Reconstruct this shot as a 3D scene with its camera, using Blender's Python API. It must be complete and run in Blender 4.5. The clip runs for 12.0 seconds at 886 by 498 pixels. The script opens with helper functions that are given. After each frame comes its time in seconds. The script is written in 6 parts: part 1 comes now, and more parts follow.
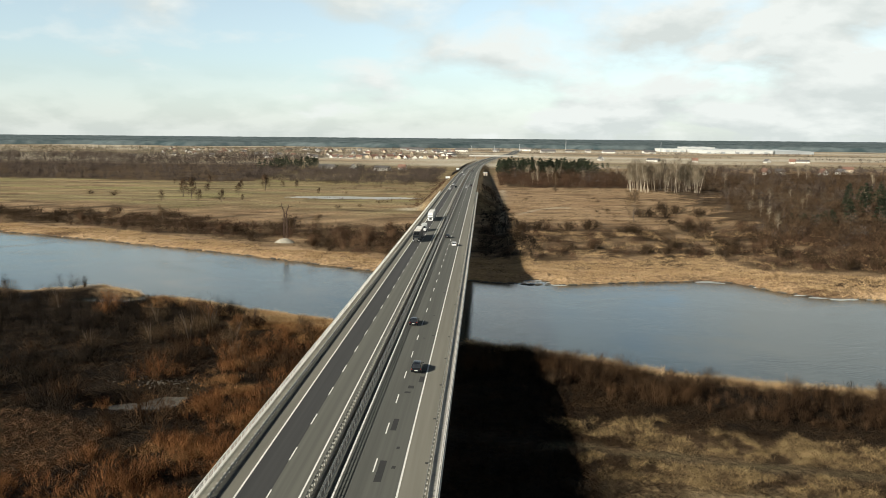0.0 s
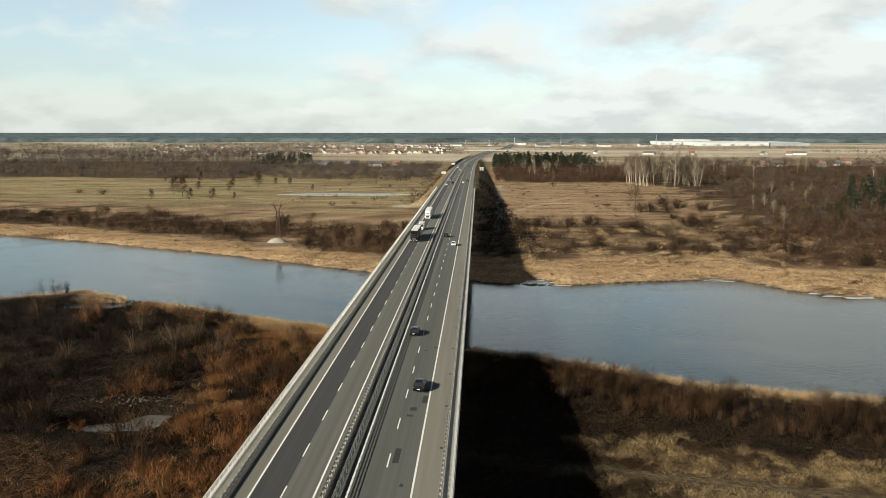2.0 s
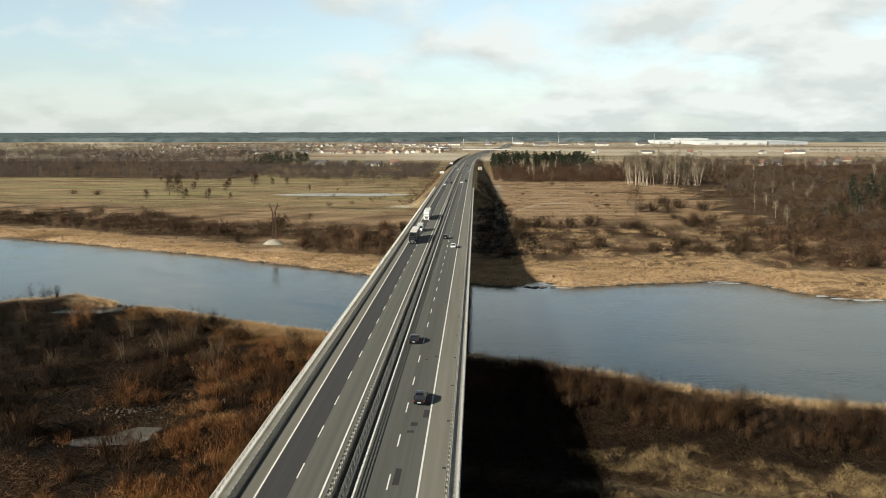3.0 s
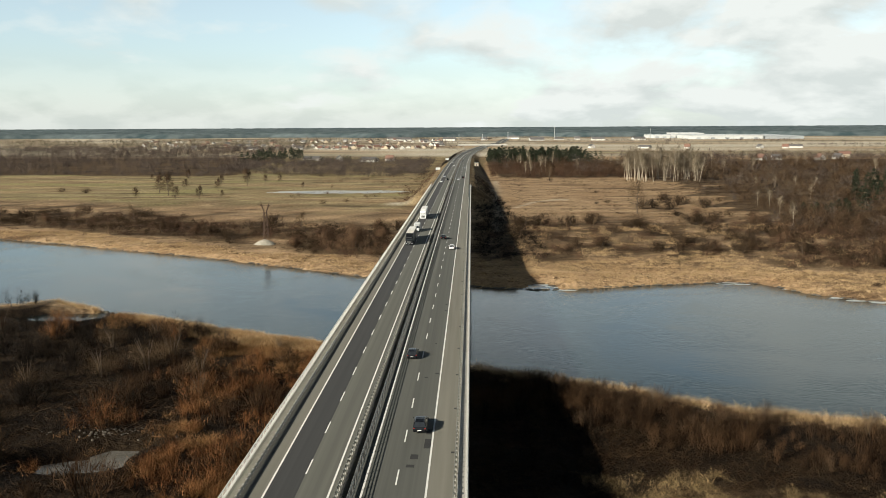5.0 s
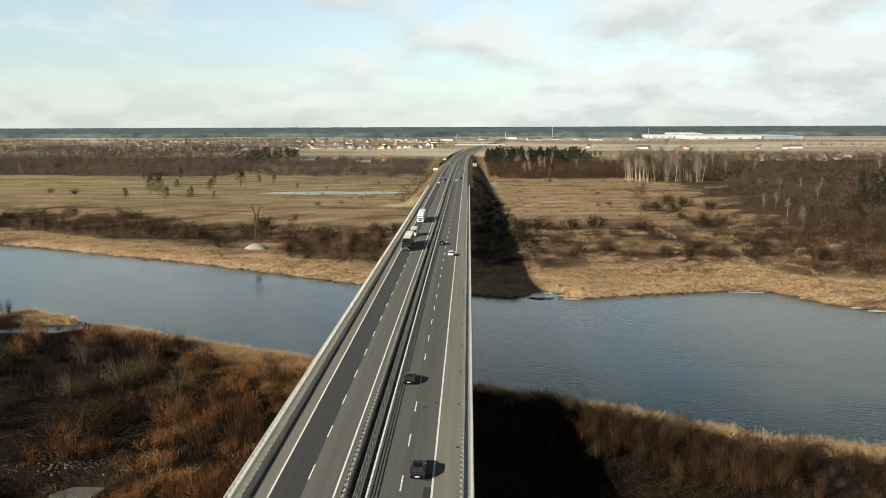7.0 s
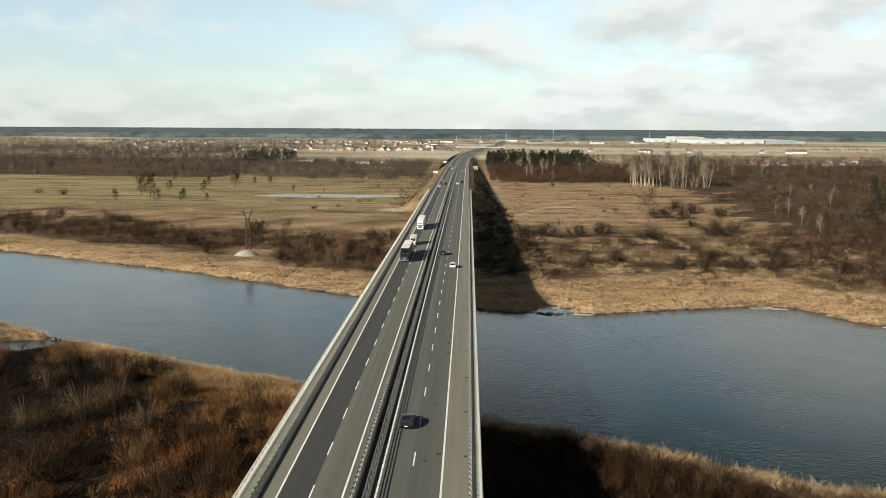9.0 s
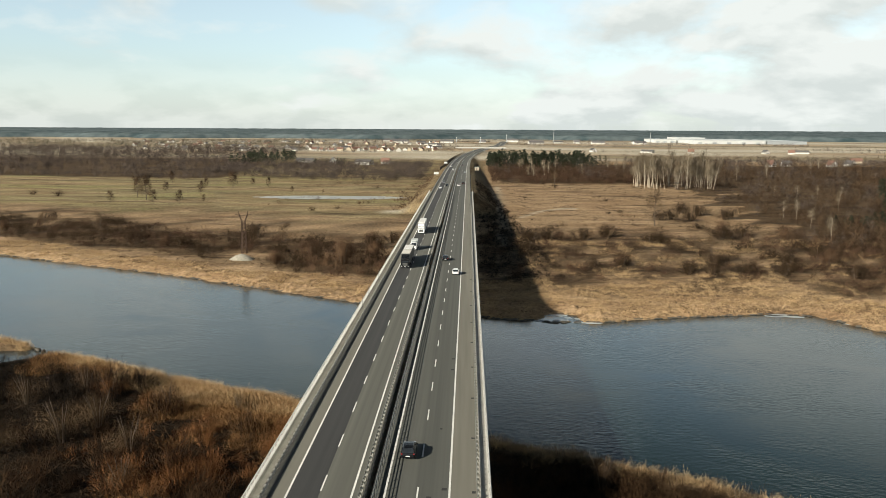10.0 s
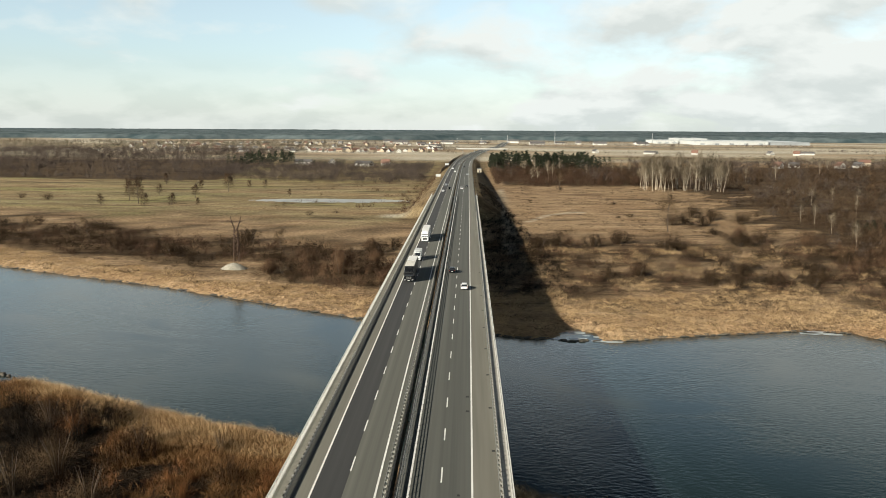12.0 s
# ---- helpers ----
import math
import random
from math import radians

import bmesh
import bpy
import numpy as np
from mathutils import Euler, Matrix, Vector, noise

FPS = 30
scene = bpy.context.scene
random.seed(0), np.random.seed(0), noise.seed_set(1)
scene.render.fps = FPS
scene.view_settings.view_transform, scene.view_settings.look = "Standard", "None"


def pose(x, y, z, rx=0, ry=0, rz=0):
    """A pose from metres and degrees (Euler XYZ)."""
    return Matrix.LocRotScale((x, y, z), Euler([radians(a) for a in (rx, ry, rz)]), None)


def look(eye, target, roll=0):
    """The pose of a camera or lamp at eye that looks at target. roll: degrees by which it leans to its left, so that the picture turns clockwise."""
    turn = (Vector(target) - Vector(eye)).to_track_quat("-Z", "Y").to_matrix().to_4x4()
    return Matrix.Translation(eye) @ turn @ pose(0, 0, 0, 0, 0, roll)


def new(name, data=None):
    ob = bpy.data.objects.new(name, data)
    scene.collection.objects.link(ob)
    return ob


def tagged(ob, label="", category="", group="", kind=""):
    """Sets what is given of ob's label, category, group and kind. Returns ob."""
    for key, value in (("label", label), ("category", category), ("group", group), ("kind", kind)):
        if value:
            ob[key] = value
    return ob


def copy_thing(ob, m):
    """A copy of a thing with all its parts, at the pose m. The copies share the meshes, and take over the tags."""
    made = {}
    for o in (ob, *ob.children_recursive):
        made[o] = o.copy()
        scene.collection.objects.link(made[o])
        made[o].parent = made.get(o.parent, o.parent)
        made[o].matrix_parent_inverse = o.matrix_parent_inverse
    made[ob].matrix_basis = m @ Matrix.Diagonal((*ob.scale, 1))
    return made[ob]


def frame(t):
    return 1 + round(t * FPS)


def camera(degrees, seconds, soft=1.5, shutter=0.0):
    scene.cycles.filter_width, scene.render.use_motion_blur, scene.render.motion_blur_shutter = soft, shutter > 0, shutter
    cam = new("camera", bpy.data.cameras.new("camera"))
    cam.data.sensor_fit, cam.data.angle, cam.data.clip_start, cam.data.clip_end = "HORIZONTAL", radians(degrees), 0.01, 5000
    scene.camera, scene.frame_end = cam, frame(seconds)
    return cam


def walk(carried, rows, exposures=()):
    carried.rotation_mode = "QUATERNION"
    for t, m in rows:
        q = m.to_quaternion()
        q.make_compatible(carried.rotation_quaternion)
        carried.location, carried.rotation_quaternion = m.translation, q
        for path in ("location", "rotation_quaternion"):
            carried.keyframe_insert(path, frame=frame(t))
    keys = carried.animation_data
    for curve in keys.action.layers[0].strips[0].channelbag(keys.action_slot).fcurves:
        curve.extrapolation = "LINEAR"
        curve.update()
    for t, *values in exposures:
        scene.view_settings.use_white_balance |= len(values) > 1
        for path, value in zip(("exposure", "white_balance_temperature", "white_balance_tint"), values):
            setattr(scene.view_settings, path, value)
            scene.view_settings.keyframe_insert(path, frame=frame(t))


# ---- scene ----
cam = camera(60.2, 12.0, soft=0.5)
PATH = [
    (0, (12.862, -112.487, 40.273), (12.756, -110.512, 39.977), 0.5),
    (0.5, (12.3, -109.595, 40.28), (12.198, -107.621, 39.979), 0.3),
    (1, (11.829, -106.657, 40.317), (11.729, -104.683, 40.011), 0.2),
    (1.5, (11.407, -103.688, 40.385), (11.312, -101.714, 40.078), 0.2),
    (2, (10.879, -100.8, 40.408), (10.786, -98.826, 40.098), -0.0),
    (2.5, (10.401, -97.914, 40.457), (10.311, -95.94, 40.145), -0.1),
    (3, (10.033, -95.016, 40.524), (9.946, -93.042, 40.212), -0.1),
    (5, (8.651, -83.442, 40.721), (8.576, -81.47, 40.397), -0.3),
    (5.5, (8.358, -80.372, 40.745), (8.285, -78.4, 40.42), -0.3),
    (6, (8.092, -77.115, 40.737), (8.022, -75.143, 40.411), -0.3),
    (6.5, (7.844, -73.63, 40.695), (7.775, -71.658, 40.369), -0.2),
    (7, (7.615, -69.781, 40.648), (7.548, -67.808, 40.323), -0.2),
    (9, (6.272, -52.526, 40.569), (6.208, -50.553, 40.249), 0.3),
    (9.5, (5.875, -47.92, 40.559), (5.811, -45.947, 40.24), 0.2),
    (10, (5.3, -43.191, 40.529), (5.236, -41.217, 40.21), 0.3),
    (10.5, (4.644, -38.452, 40.505), (4.579, -36.479, 40.187), 0.2),
    (11, (4.027, -33.791, 40.501), (3.962, -31.817, 40.184), 0.3),
    (11.5, (3.375, -29.182, 40.511), (3.312, -27.208, 40.193), 0.4),
    (12, (2.705, -24.6, 40.53), (2.642, -22.626, 40.213), 0.3),
]
walk(cam, [(t, look(eye, target, roll)) for t, eye, target, roll in PATH], [(0, 0.6, 6650, 6), (12, 0.6, 6650, 6)])

# ---------------------------------------------------------------- light
SUN_DIR = Vector((1.56, 1.35, -1.0)).normalized()      # the way the sunlight travels
sun_el = math.asin(-SUN_DIR.z)
sun_az = math.atan2(-SUN_DIR.x, -SUN_DIR.y)
CLOUD = 6.15
world = bpy.data.worlds.new("world")
scene.world = world
world.use_nodes = True
wt = world.node_tree
wt.nodes.clear()


def wnode(kind, **kw):
    n = wt.nodes.new(kind)
    for k, v in kw.items():
        n.inputs[k].default_value = v
    return n


sky = wnode("ShaderNodeTexSky")
sky.sky_type = "NISHITA"
sky.sun_disc = False
sky.sun_elevation, sky.sun_rotation = sun_el, sun_az
sky.air_density, sky.dust_density, sky.ozone_density = 1.0, 0.6, 2.5


def wmath(op, a, b=None, clamp=False):
    n = wt.nodes.new("ShaderNodeMath")
    n.operation, n.use_clamp = op, clamp
    for k, v in enumerate((a, b)):
        if v is None:
            continue
        if isinstance(v, (int, float)):
            n.inputs[k].default_value = v
        else:
            wt.links.new(v, n.inputs[k])
    return n.outputs[0]


# clouds lie on a level sheet: direction divided by height, so that they flatten towards the horizon
wco = wnode("ShaderNodeTexCoord")
wsep = wnode("ShaderNodeSeparateXYZ")
wt.links.new(wco.outputs["Generated"], wsep.inputs[0])
high = wmath("MAXIMUM", wsep.outputs["Z"], 0.0)
sheet_h = wmath("ADD", high, 0.34)
wcom = wnode("ShaderNodeCombineXYZ")
wt.links.new(wmath("DIVIDE", wsep.outputs["X"], sheet_h), wcom.inputs["X"])
wt.links.new(wmath("DIVIDE", wsep.outputs["Y"], sheet_h), wcom.inputs["Y"])
cloud_n = wnode("ShaderNodeTexNoise", Scale=2.1, Detail=7.0, Roughness=0.54, Distortion=0.2)
wt.links.new(wcom.outputs[0], cloud_n.inputs["Vector"])
# the same clouds a little higher up: the difference tells sunlit tops from grey bases
above = wnode("ShaderNodeVectorMath")
above.operation = "SCALE"
above.inputs["Scale"].default_value = 0.955
wt.links.new(wcom.outputs[0], above.inputs[0])
above_n = wnode("ShaderNodeTexNoise", Scale=2.1, Detail=7.0, Roughness=0.54, Distortion=0.2)
wt.links.new(above.outputs["Vector"], above_n.inputs["Vector"])
relief = wmath("MULTIPLY", wmath("SUBTRACT", cloud_n.outputs["Fac"], above_n.outputs["Fac"]), 1.5)
cover_f = wmath("ADD", cloud_n.outputs["Fac"], wmath("MULTIPLY", wmath("MULTIPLY", wsep.outputs["X"], 0.30), wmath("SUBTRACT", 1.0, wmath("MULTIPLY", high, 3.2))))
cover_f = wmath("SUBTRACT", cover_f, wmath("MULTIPLY", high, 0.06))
cover_f = wmath("ADD", cover_f, wmath("MULTIPLY", wmath("SUBTRACT", high, 0.34, True), -2.4))
cloud_f = wmath("MULTIPLY", wmath("SUBTRACT", cover_f, 0.40), 6.0, True)
low_f = wmath("SUBTRACT", 1.0, wmath("MULTIPLY", high, 11.0), True)
cloud_f = wmath("MAXIMUM", cloud_f, wmath("MULTIPLY", low_f, 0.7))
shade_n = wnode("ShaderNodeTexNoise", Scale=3.6, Detail=6.0, Roughness=0.52)
wt.links.new(wcom.outputs[0], shade_n.inputs["Vector"])
shade_r = wnode("ShaderNodeValToRGB")
shade_r.color_ramp.elements[0].position, shade_r.color_ramp.elements[0].color = 0.36, (0.75, 0.805, 0.815, 1)
shade_r.color_ramp.elements[1].position, shade_r.color_ramp.elements[1].color = 0.60, (0.94, 0.98, 0.985, 1)
wt.links.new(wmath("ADD", shade_n.outputs["Fac"], relief), shade_r.inputs["Fac"])
cloud_c = wnode("ShaderNodeVectorMath")
cloud_c.operation = "SCALE"
wt.links.new(wmath("MULTIPLY", wmath("SUBTRACT", 1.0, wmath("MULTIPLY", wmath("MAXIMUM", wmath("SUBTRACT", high, 0.3), 0.0), 0.6)), CLOUD), cloud_c.inputs["Scale"])
wt.links.new(shade_r.outputs["Color"], cloud_c.inputs[0])
cloud_mix = wnode("ShaderNodeMix")
cloud_mix.data_type = "RGBA"
back = wnode("ShaderNodeBackground", Strength=0.10)
wout = wnode("ShaderNodeOutputWorld")
wt.links.new(cloud_f, cloud_mix.inputs["Factor"])
clear = wnode("ShaderNodeHueSaturation", Value=1.08)
wt.links.new(wmath("ADD", wmath("MULTIPLY", wmath("SUBTRACT", high, 0.32, True), 2.4), 0.52), clear.inputs["Saturation"])
wt.links.new(sky.outputs["Color"], clear.inputs["Color"])
hazy = wnode("ShaderNodeVectorMath")
hazy.operation = "MULTIPLY"
hazy.inputs[1].default_value = (0.95, 1.035, 1.055)
wt.links.new(clear.outputs["Color"], hazy.inputs[0])
wt.links.new(hazy.outputs["Vector"], cloud_mix.inputs["A"])
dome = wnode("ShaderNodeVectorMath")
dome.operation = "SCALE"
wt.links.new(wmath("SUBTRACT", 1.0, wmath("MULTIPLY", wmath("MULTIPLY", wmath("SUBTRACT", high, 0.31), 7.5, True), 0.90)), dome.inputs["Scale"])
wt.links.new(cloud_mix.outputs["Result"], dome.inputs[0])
wt.links.new(cloud_c.outputs["Vector"], cloud_mix.inputs["B"])
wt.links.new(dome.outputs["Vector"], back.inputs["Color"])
wt.links.new(back.outputs["Background"], wout.inputs["Surface"])

sun = new("sun", bpy.data.lights.new("sun", "SUN"))
sun.data.energy, sun.data.angle, sun.data.color = 5.0, radians(0.6), (1.0, 0.93, 0.82)
sun.matrix_world = look((-200, -200, 150), Vector((-200, -200, 150)) + SUN_DIR)

# ---------------------------------------------------------------- materials


def material(name, dark, light, size=1.0, rough=0.9, bump=0.0, metal=0.0, fine=12.0, island=0.0, single=0.0, stretch=(1, 1, 1), coat=0.0, spec=0.5, detail=5.0, soft=0.3):
    """Two colours mixed by noise at two scales, in metres; island, single: how far pieces or copies differ in brightness."""
    m = bpy.data.materials.new(name)
    m.use_nodes = True
    t = m.node_tree
    n, k = t.nodes, t.links.new
    b = n["Principled BSDF"]
    geo = n.new("ShaderNodeNewGeometry")
    mp = n.new("ShaderNodeMapping")
    mp.inputs["Scale"].default_value = stretch
    k(geo.outputs["Position"], mp.inputs["Vector"])
    a = n.new("ShaderNodeTexNoise")
    a.inputs["Scale"].default_value, a.inputs["Detail"].default_value = 1.0 / size, detail
    c = n.new("ShaderNodeTexNoise")
    c.inputs["Scale"].default_value, c.inputs["Detail"].default_value = fine / size, 3.0
    k(mp.outputs["Vector"], a.inputs["Vector"])
    k(mp.outputs["Vector"], c.inputs["Vector"])
    s = n.new("ShaderNodeMath")
    s.operation = "ADD"
    k(a.outputs["Fac"], s.inputs[0])
    k(c.outputs["Fac"], s.inputs[1])
    r = n.new("ShaderNodeMapRange")
    r.inputs["From Min"].default_value, r.inputs["From Max"].default_value = 1.0 - soft, 1.0 + soft
    k(s.outputs[0], r.inputs["Value"])
    x = n.new("ShaderNodeMix")
    x.data_type = "RGBA"
    x.inputs["A"].default_value, x.inputs["B"].default_value = (*dark, 1), (*light, 1)
    k(r.outputs["Result"], x.inputs["Factor"])
    out = x.outputs["Result"]
    for amount, node, socket in ((island, "ShaderNodeNewGeometry", "Random Per Island"), (single, "ShaderNodeObjectInfo", "Random")):
        if amount:
            g = n.new(node)
            v = n.new("ShaderNodeMapRange")
            v.inputs["To Min"].default_value, v.inputs["To Max"].default_value = 1 - amount, 1 + amount
            k(g.outputs[socket], v.inputs["Value"])
            h = n.new("ShaderNodeVectorMath")
            h.operation = "SCALE"
            k(out, h.inputs[0])
            k(v.outputs["Result"], h.inputs["Scale"])
            out = h.outputs["Vector"]
    k(out, b.inputs["Base Color"])
    b.inputs["Roughness"].default_value, b.inputs["Metallic"].default_value = rough, metal
    b.inputs["Coat Weight"].default_value = coat
    b.inputs["Specular IOR Level"].default_value = spec
    if bump:
        p = n.new("ShaderNodeBump")
        p.inputs["Strength"].default_value, p.inputs["Distance"].default_value = 0.6, bump
        k(c.outputs["Fac"], p.inputs["Height"])
        k(p.outputs["Normal"], b.inputs["Normal"])
    return m


ASPHALT = material("asphalt_grey", (0.064, 0.065, 0.057), (0.105, 0.105, 0.091), 2.2, 0.88, fine=3.1, detail=2.0, stretch=(1, 0.008, 1))
SHOULDER_GREY = material("asphalt_gutter", (0.070, 0.069, 0.060), (0.108, 0.105, 0.091), 2.0, 0.9, fine=3.1, detail=2.0, stretch=(1, 0.03, 1))
ASPHALT_PALE = material("asphalt_pale", (0.082, 0.081, 0.069), (0.128, 0.126, 0.106), 2.2, 0.88, fine=3.1, detail=2.0, stretch=(1, 0.008, 1))
ASPHALT_DARK = material("asphalt_dark", (0.031, 0.031, 0.031), (0.05, 0.049, 0.047), 2.0, 0.85, fine=3.1, detail=2.0, stretch=(1, 0.008, 1))
SHOULDER = material("asphalt_shoulder", (0.135, 0.128, 0.104), (0.19, 0.18, 0.147), 3.0, 0.9, fine=3.1, detail=2.0, stretch=(1, 0.03, 1))
WALKWAY = material("walkway_concrete", (0.25, 0.235, 0.19), (0.36, 0.34, 0.28), 2.0, 0.9)
PATCH = material("asphalt_patch", (0.018, 0.018, 0.018), (0.03, 0.03, 0.029), 0.8, 0.9)
PAINT = material("road_paint", (0.62, 0.61, 0.57), (0.82, 0.81, 0.77), 2.0, 0.7, fine=25)
CONCRETE = material("concrete", (0.30, 0.29, 0.26), (0.42, 0.405, 0.37), 3.0, 0.88, 0.01)
CONCRETE_PALE = material("concrete_pale", (0.46, 0.45, 0.42), (0.62, 0.61, 0.57), 2.0, 0.85)
STEEL = material("galvanised_steel", (0.17, 0.17, 0.155), (0.28, 0.275, 0.255), 1.5, 0.55, metal=0.4)
STEEL_PALE = material("bright_steel", (0.34, 0.325, 0.285), (0.48, 0.46, 0.41), 1.5, 0.55, metal=0.2)
POND = material("pond_skin", (0.2, 0.19, 0.165), (0.36, 0.345, 0.3), 9.0, 0.3, stretch=(0.5, 1.4, 1))
POOL = material("silty_pool", (0.085, 0.08, 0.07), (0.17, 0.16, 0.14), 4.0, 0.22, stretch=(0.6, 1.4, 1))
ICE = material("thin_ice", (0.34, 0.38, 0.39), (0.52, 0.56, 0.57), 3.0, 0.35)
STEEL_DARK = material("weathered_steel", (0.10, 0.10, 0.095), (0.17, 0.17, 0.16), 1.0, 0.6, metal=0.4)
RUST_STEEL = material("rusty_steel", (0.045, 0.026, 0.017), (0.1, 0.058, 0.036), 1.0, 0.8)
# brown twigs with shadow painted into the colour, hence nearly black
TWIG_SHADED = material("twigs_shaded", (0.006, 0.0045, 0.0035), (0.024, 0.017, 0.011), 6.0, 0.95, island=0.12, spec=0.1, soft=0.30, fine=13.2, stretch=(1, 1, 0.35))
REED_RUST = material("rust_reed", (0.15, 0.078, 0.032), (0.36, 0.205, 0.09), 7.0, 0.9, island=0.4, spec=0.1)
TWIG_DEEP = material("twigs_deep_brown", (0.012, 0.0075, 0.0045), (0.068, 0.037, 0.018), 7.0, 0.95, island=0.12, spec=0.1, soft=0.30, fine=15.4, stretch=(1, 1, 0.35))
TWIG_UMBER = material("twigs_umber", (0.014, 0.0095, 0.0056), (0.060, 0.037, 0.020), 6.0, 0.95, island=0.12, spec=0.1, soft=0.30, fine=5.4, stretch=(1, 1, 0.35))
TWIG_RUST = material("twigs_rust", (0.062, 0.027, 0.011), (0.215, 0.097, 0.037), 5.0, 0.95, island=0.15, spec=0.1, soft=0.30, fine=11.0, stretch=(1, 1, 0.35))
TWIG_WILLOW = material("twigs_willow", (0.05, 0.029, 0.0175), (0.16, 0.096, 0.055), 10.0, 0.95, island=0.1, spec=0.1, soft=0.30, fine=9.0, stretch=(1, 1, 0.35))
TWIG_TAN = material("twigs_tan", (0.045, 0.03, 0.017), (0.138, 0.091, 0.05), 6.0, 0.95, island=0.12, spec=0.1, soft=0.30, fine=13.2, stretch=(1, 1, 0.35))
TWIG_BROWN = material("twigs_brown", (0.026, 0.017, 0.0105), (0.108, 0.067, 0.038), 7.0, 0.95, island=0.12, spec=0.1, soft=0.30, fine=6.3, stretch=(1, 1, 0.35))
TWIG_RUSSET = material("twigs_russet", (0.031, 0.0175, 0.0115), (0.112, 0.065, 0.040), 22.0, 0.95, island=0.1, spec=0.1, soft=0.30, fine=19.8, stretch=(1, 1, 0.35))
TWIG_GREY = material("twigs_grey", (0.044, 0.034, 0.029), (0.13, 0.102, 0.086), 40.0, 0.95, island=0.08, spec=0.1, soft=0.30, fine=18.0, stretch=(1, 1, 0.35))
TWIG_PALE = material("twigs_pale", (0.15, 0.118, 0.082), (0.27, 0.22, 0.155), 12.0, 0.95, island=0.35, spec=0.1)
REED_DULL = material("dull_reed", (0.085, 0.056, 0.025), (0.19, 0.132, 0.062), 7.0, 0.9, island=0.4, spec=0.1)
REED_MARSH = material("marsh_reed", (0.044, 0.024, 0.0135), (0.15, 0.088, 0.048), 3.0, 0.9, soft=0.22, island=0.4, spec=0.1)
REED_STRAW = material("straw_reed", (0.1, 0.068, 0.034), (0.41, 0.295, 0.15), 4.0, 0.9, soft=0.24, island=0.4, spec=0.1)
TWIG_OLIVE = material("twigs_olive", (0.10, 0.084, 0.060), (0.18, 0.155, 0.112), 30.0, 0.95, island=0.15, spec=0.1, soft=0.30, fine=13.5, stretch=(1, 1, 0.35))
REED = material("dry_reed", (0.29, 0.19, 0.098), (0.60, 0.43, 0.24), 8.0, 0.9, island=0.22, spec=0.15)
# brown dead grass, darkened in colour for the shade between bushes
REED_BROWN_SHADED = material("brown_reed_shaded", (0.014, 0.0085, 0.0045), (0.05, 0.029, 0.0135), 8.0, 0.9, island=0.35, spec=0.15)
NEEDLES = material("pine_needles", (0.02, 0.029, 0.016), (0.046, 0.058, 0.03), 8.0, 0.85, island=0.4, spec=0.2)
# pine green lifted to blue-grey in broad patches: distance haze as colour
HAZY_PINE = material("hazy_pine", (0.04, 0.062, 0.068), (0.125, 0.15, 0.155), 160.0, 0.9, island=0.3, fine=4, spec=0.1)
BARK = material("bark", (0.07, 0.05, 0.036), (0.14, 0.105, 0.075), 0.6, 0.95, 0.02)
BIRCH = material("birch_bark", (0.27, 0.225, 0.165), (0.5, 0.43, 0.33), 1.2, 0.8, fine=6)
ROCK = material("rubble", (0.20, 0.18, 0.145), (0.36, 0.33, 0.27), 1.0, 0.95, 0.03, island=0.3)
STONE_DARK = material("wet_stone", (0.04, 0.036, 0.03), (0.12, 0.10, 0.075), 0.8, 0.7, island=0.4)
PLASTER = material("plaster_white", (0.50, 0.48, 0.43), (0.64, 0.62, 0.57), 4.0, 0.85, single=0.15)
PLASTER_BEIGE = material("plaster_beige", (0.42, 0.35, 0.25), (0.55, 0.46, 0.34), 4.0, 0.85, single=0.15)
ROOF_RED = material("roof_tile_red", (0.13, 0.07, 0.05), (0.20, 0.11, 0.08), 2.0, 0.8, single=0.2)
ROOF_GREY = material("roof_tile_grey", (0.085, 0.08, 0.08), (0.15, 0.14, 0.135), 2.0, 0.75, single=0.2)
METAL_WHITE = material("sheet_white", (0.46, 0.47, 0.46), (0.58, 0.59, 0.58), 30.0, 0.55)
METAL_GREY = material("sheet_grey", (0.26, 0.28, 0.29), (0.36, 0.38, 0.39), 30.0, 0.5)
GLASS_DARK = material("window_dark", (0.015, 0.018, 0.022), (0.03, 0.034, 0.04), 1.0, 0.08)
CAR_BLACK = material("car_paint_black", (0.006, 0.007, 0.008), (0.011, 0.012, 0.014), 1.0, 0.25, coat=0.15, spec=0.25)
CAR_WHITE = material("car_paint_white", (0.70, 0.70, 0.69), (0.78, 0.78, 0.77), 1.0, 0.35, coat=0.6)
CAR_SILVER = material("car_paint_silver", (0.42, 0.43, 0.44), (0.50, 0.51, 0.52), 1.0, 0.3, metal=0.5, coat=0.6)
TARP_WHITE = material("tarpaulin_white", (0.66, 0.65, 0.62), (0.78, 0.77, 0.74), 2.5, 0.6)
TARP_DUSTY = material("tarpaulin_dusty", (0.56, 0.54, 0.48), (0.72, 0.69, 0.62), 2.5, 0.7)
TARP_BLACK = material("tarpaulin_black", (0.018, 0.018, 0.019), (0.035, 0.034, 0.034), 2.0, 0.45)
TYRE = material("tyre_rubber", (0.015, 0.015, 0.015), (0.03, 0.03, 0.03), 0.4, 0.85)
LAMP_CLEAR = material("lamp_clear", (0.55, 0.56, 0.56), (0.7, 0.7, 0.7), 0.5, 0.15)
LAMP_RED = material("lamp_red", (0.25, 0.012, 0.01), (0.35, 0.02, 0.015), 0.5, 0.2)
PLATE = material("plate_white", (0.62, 0.62, 0.60), (0.74, 0.74, 0.72), 0.5, 0.5)

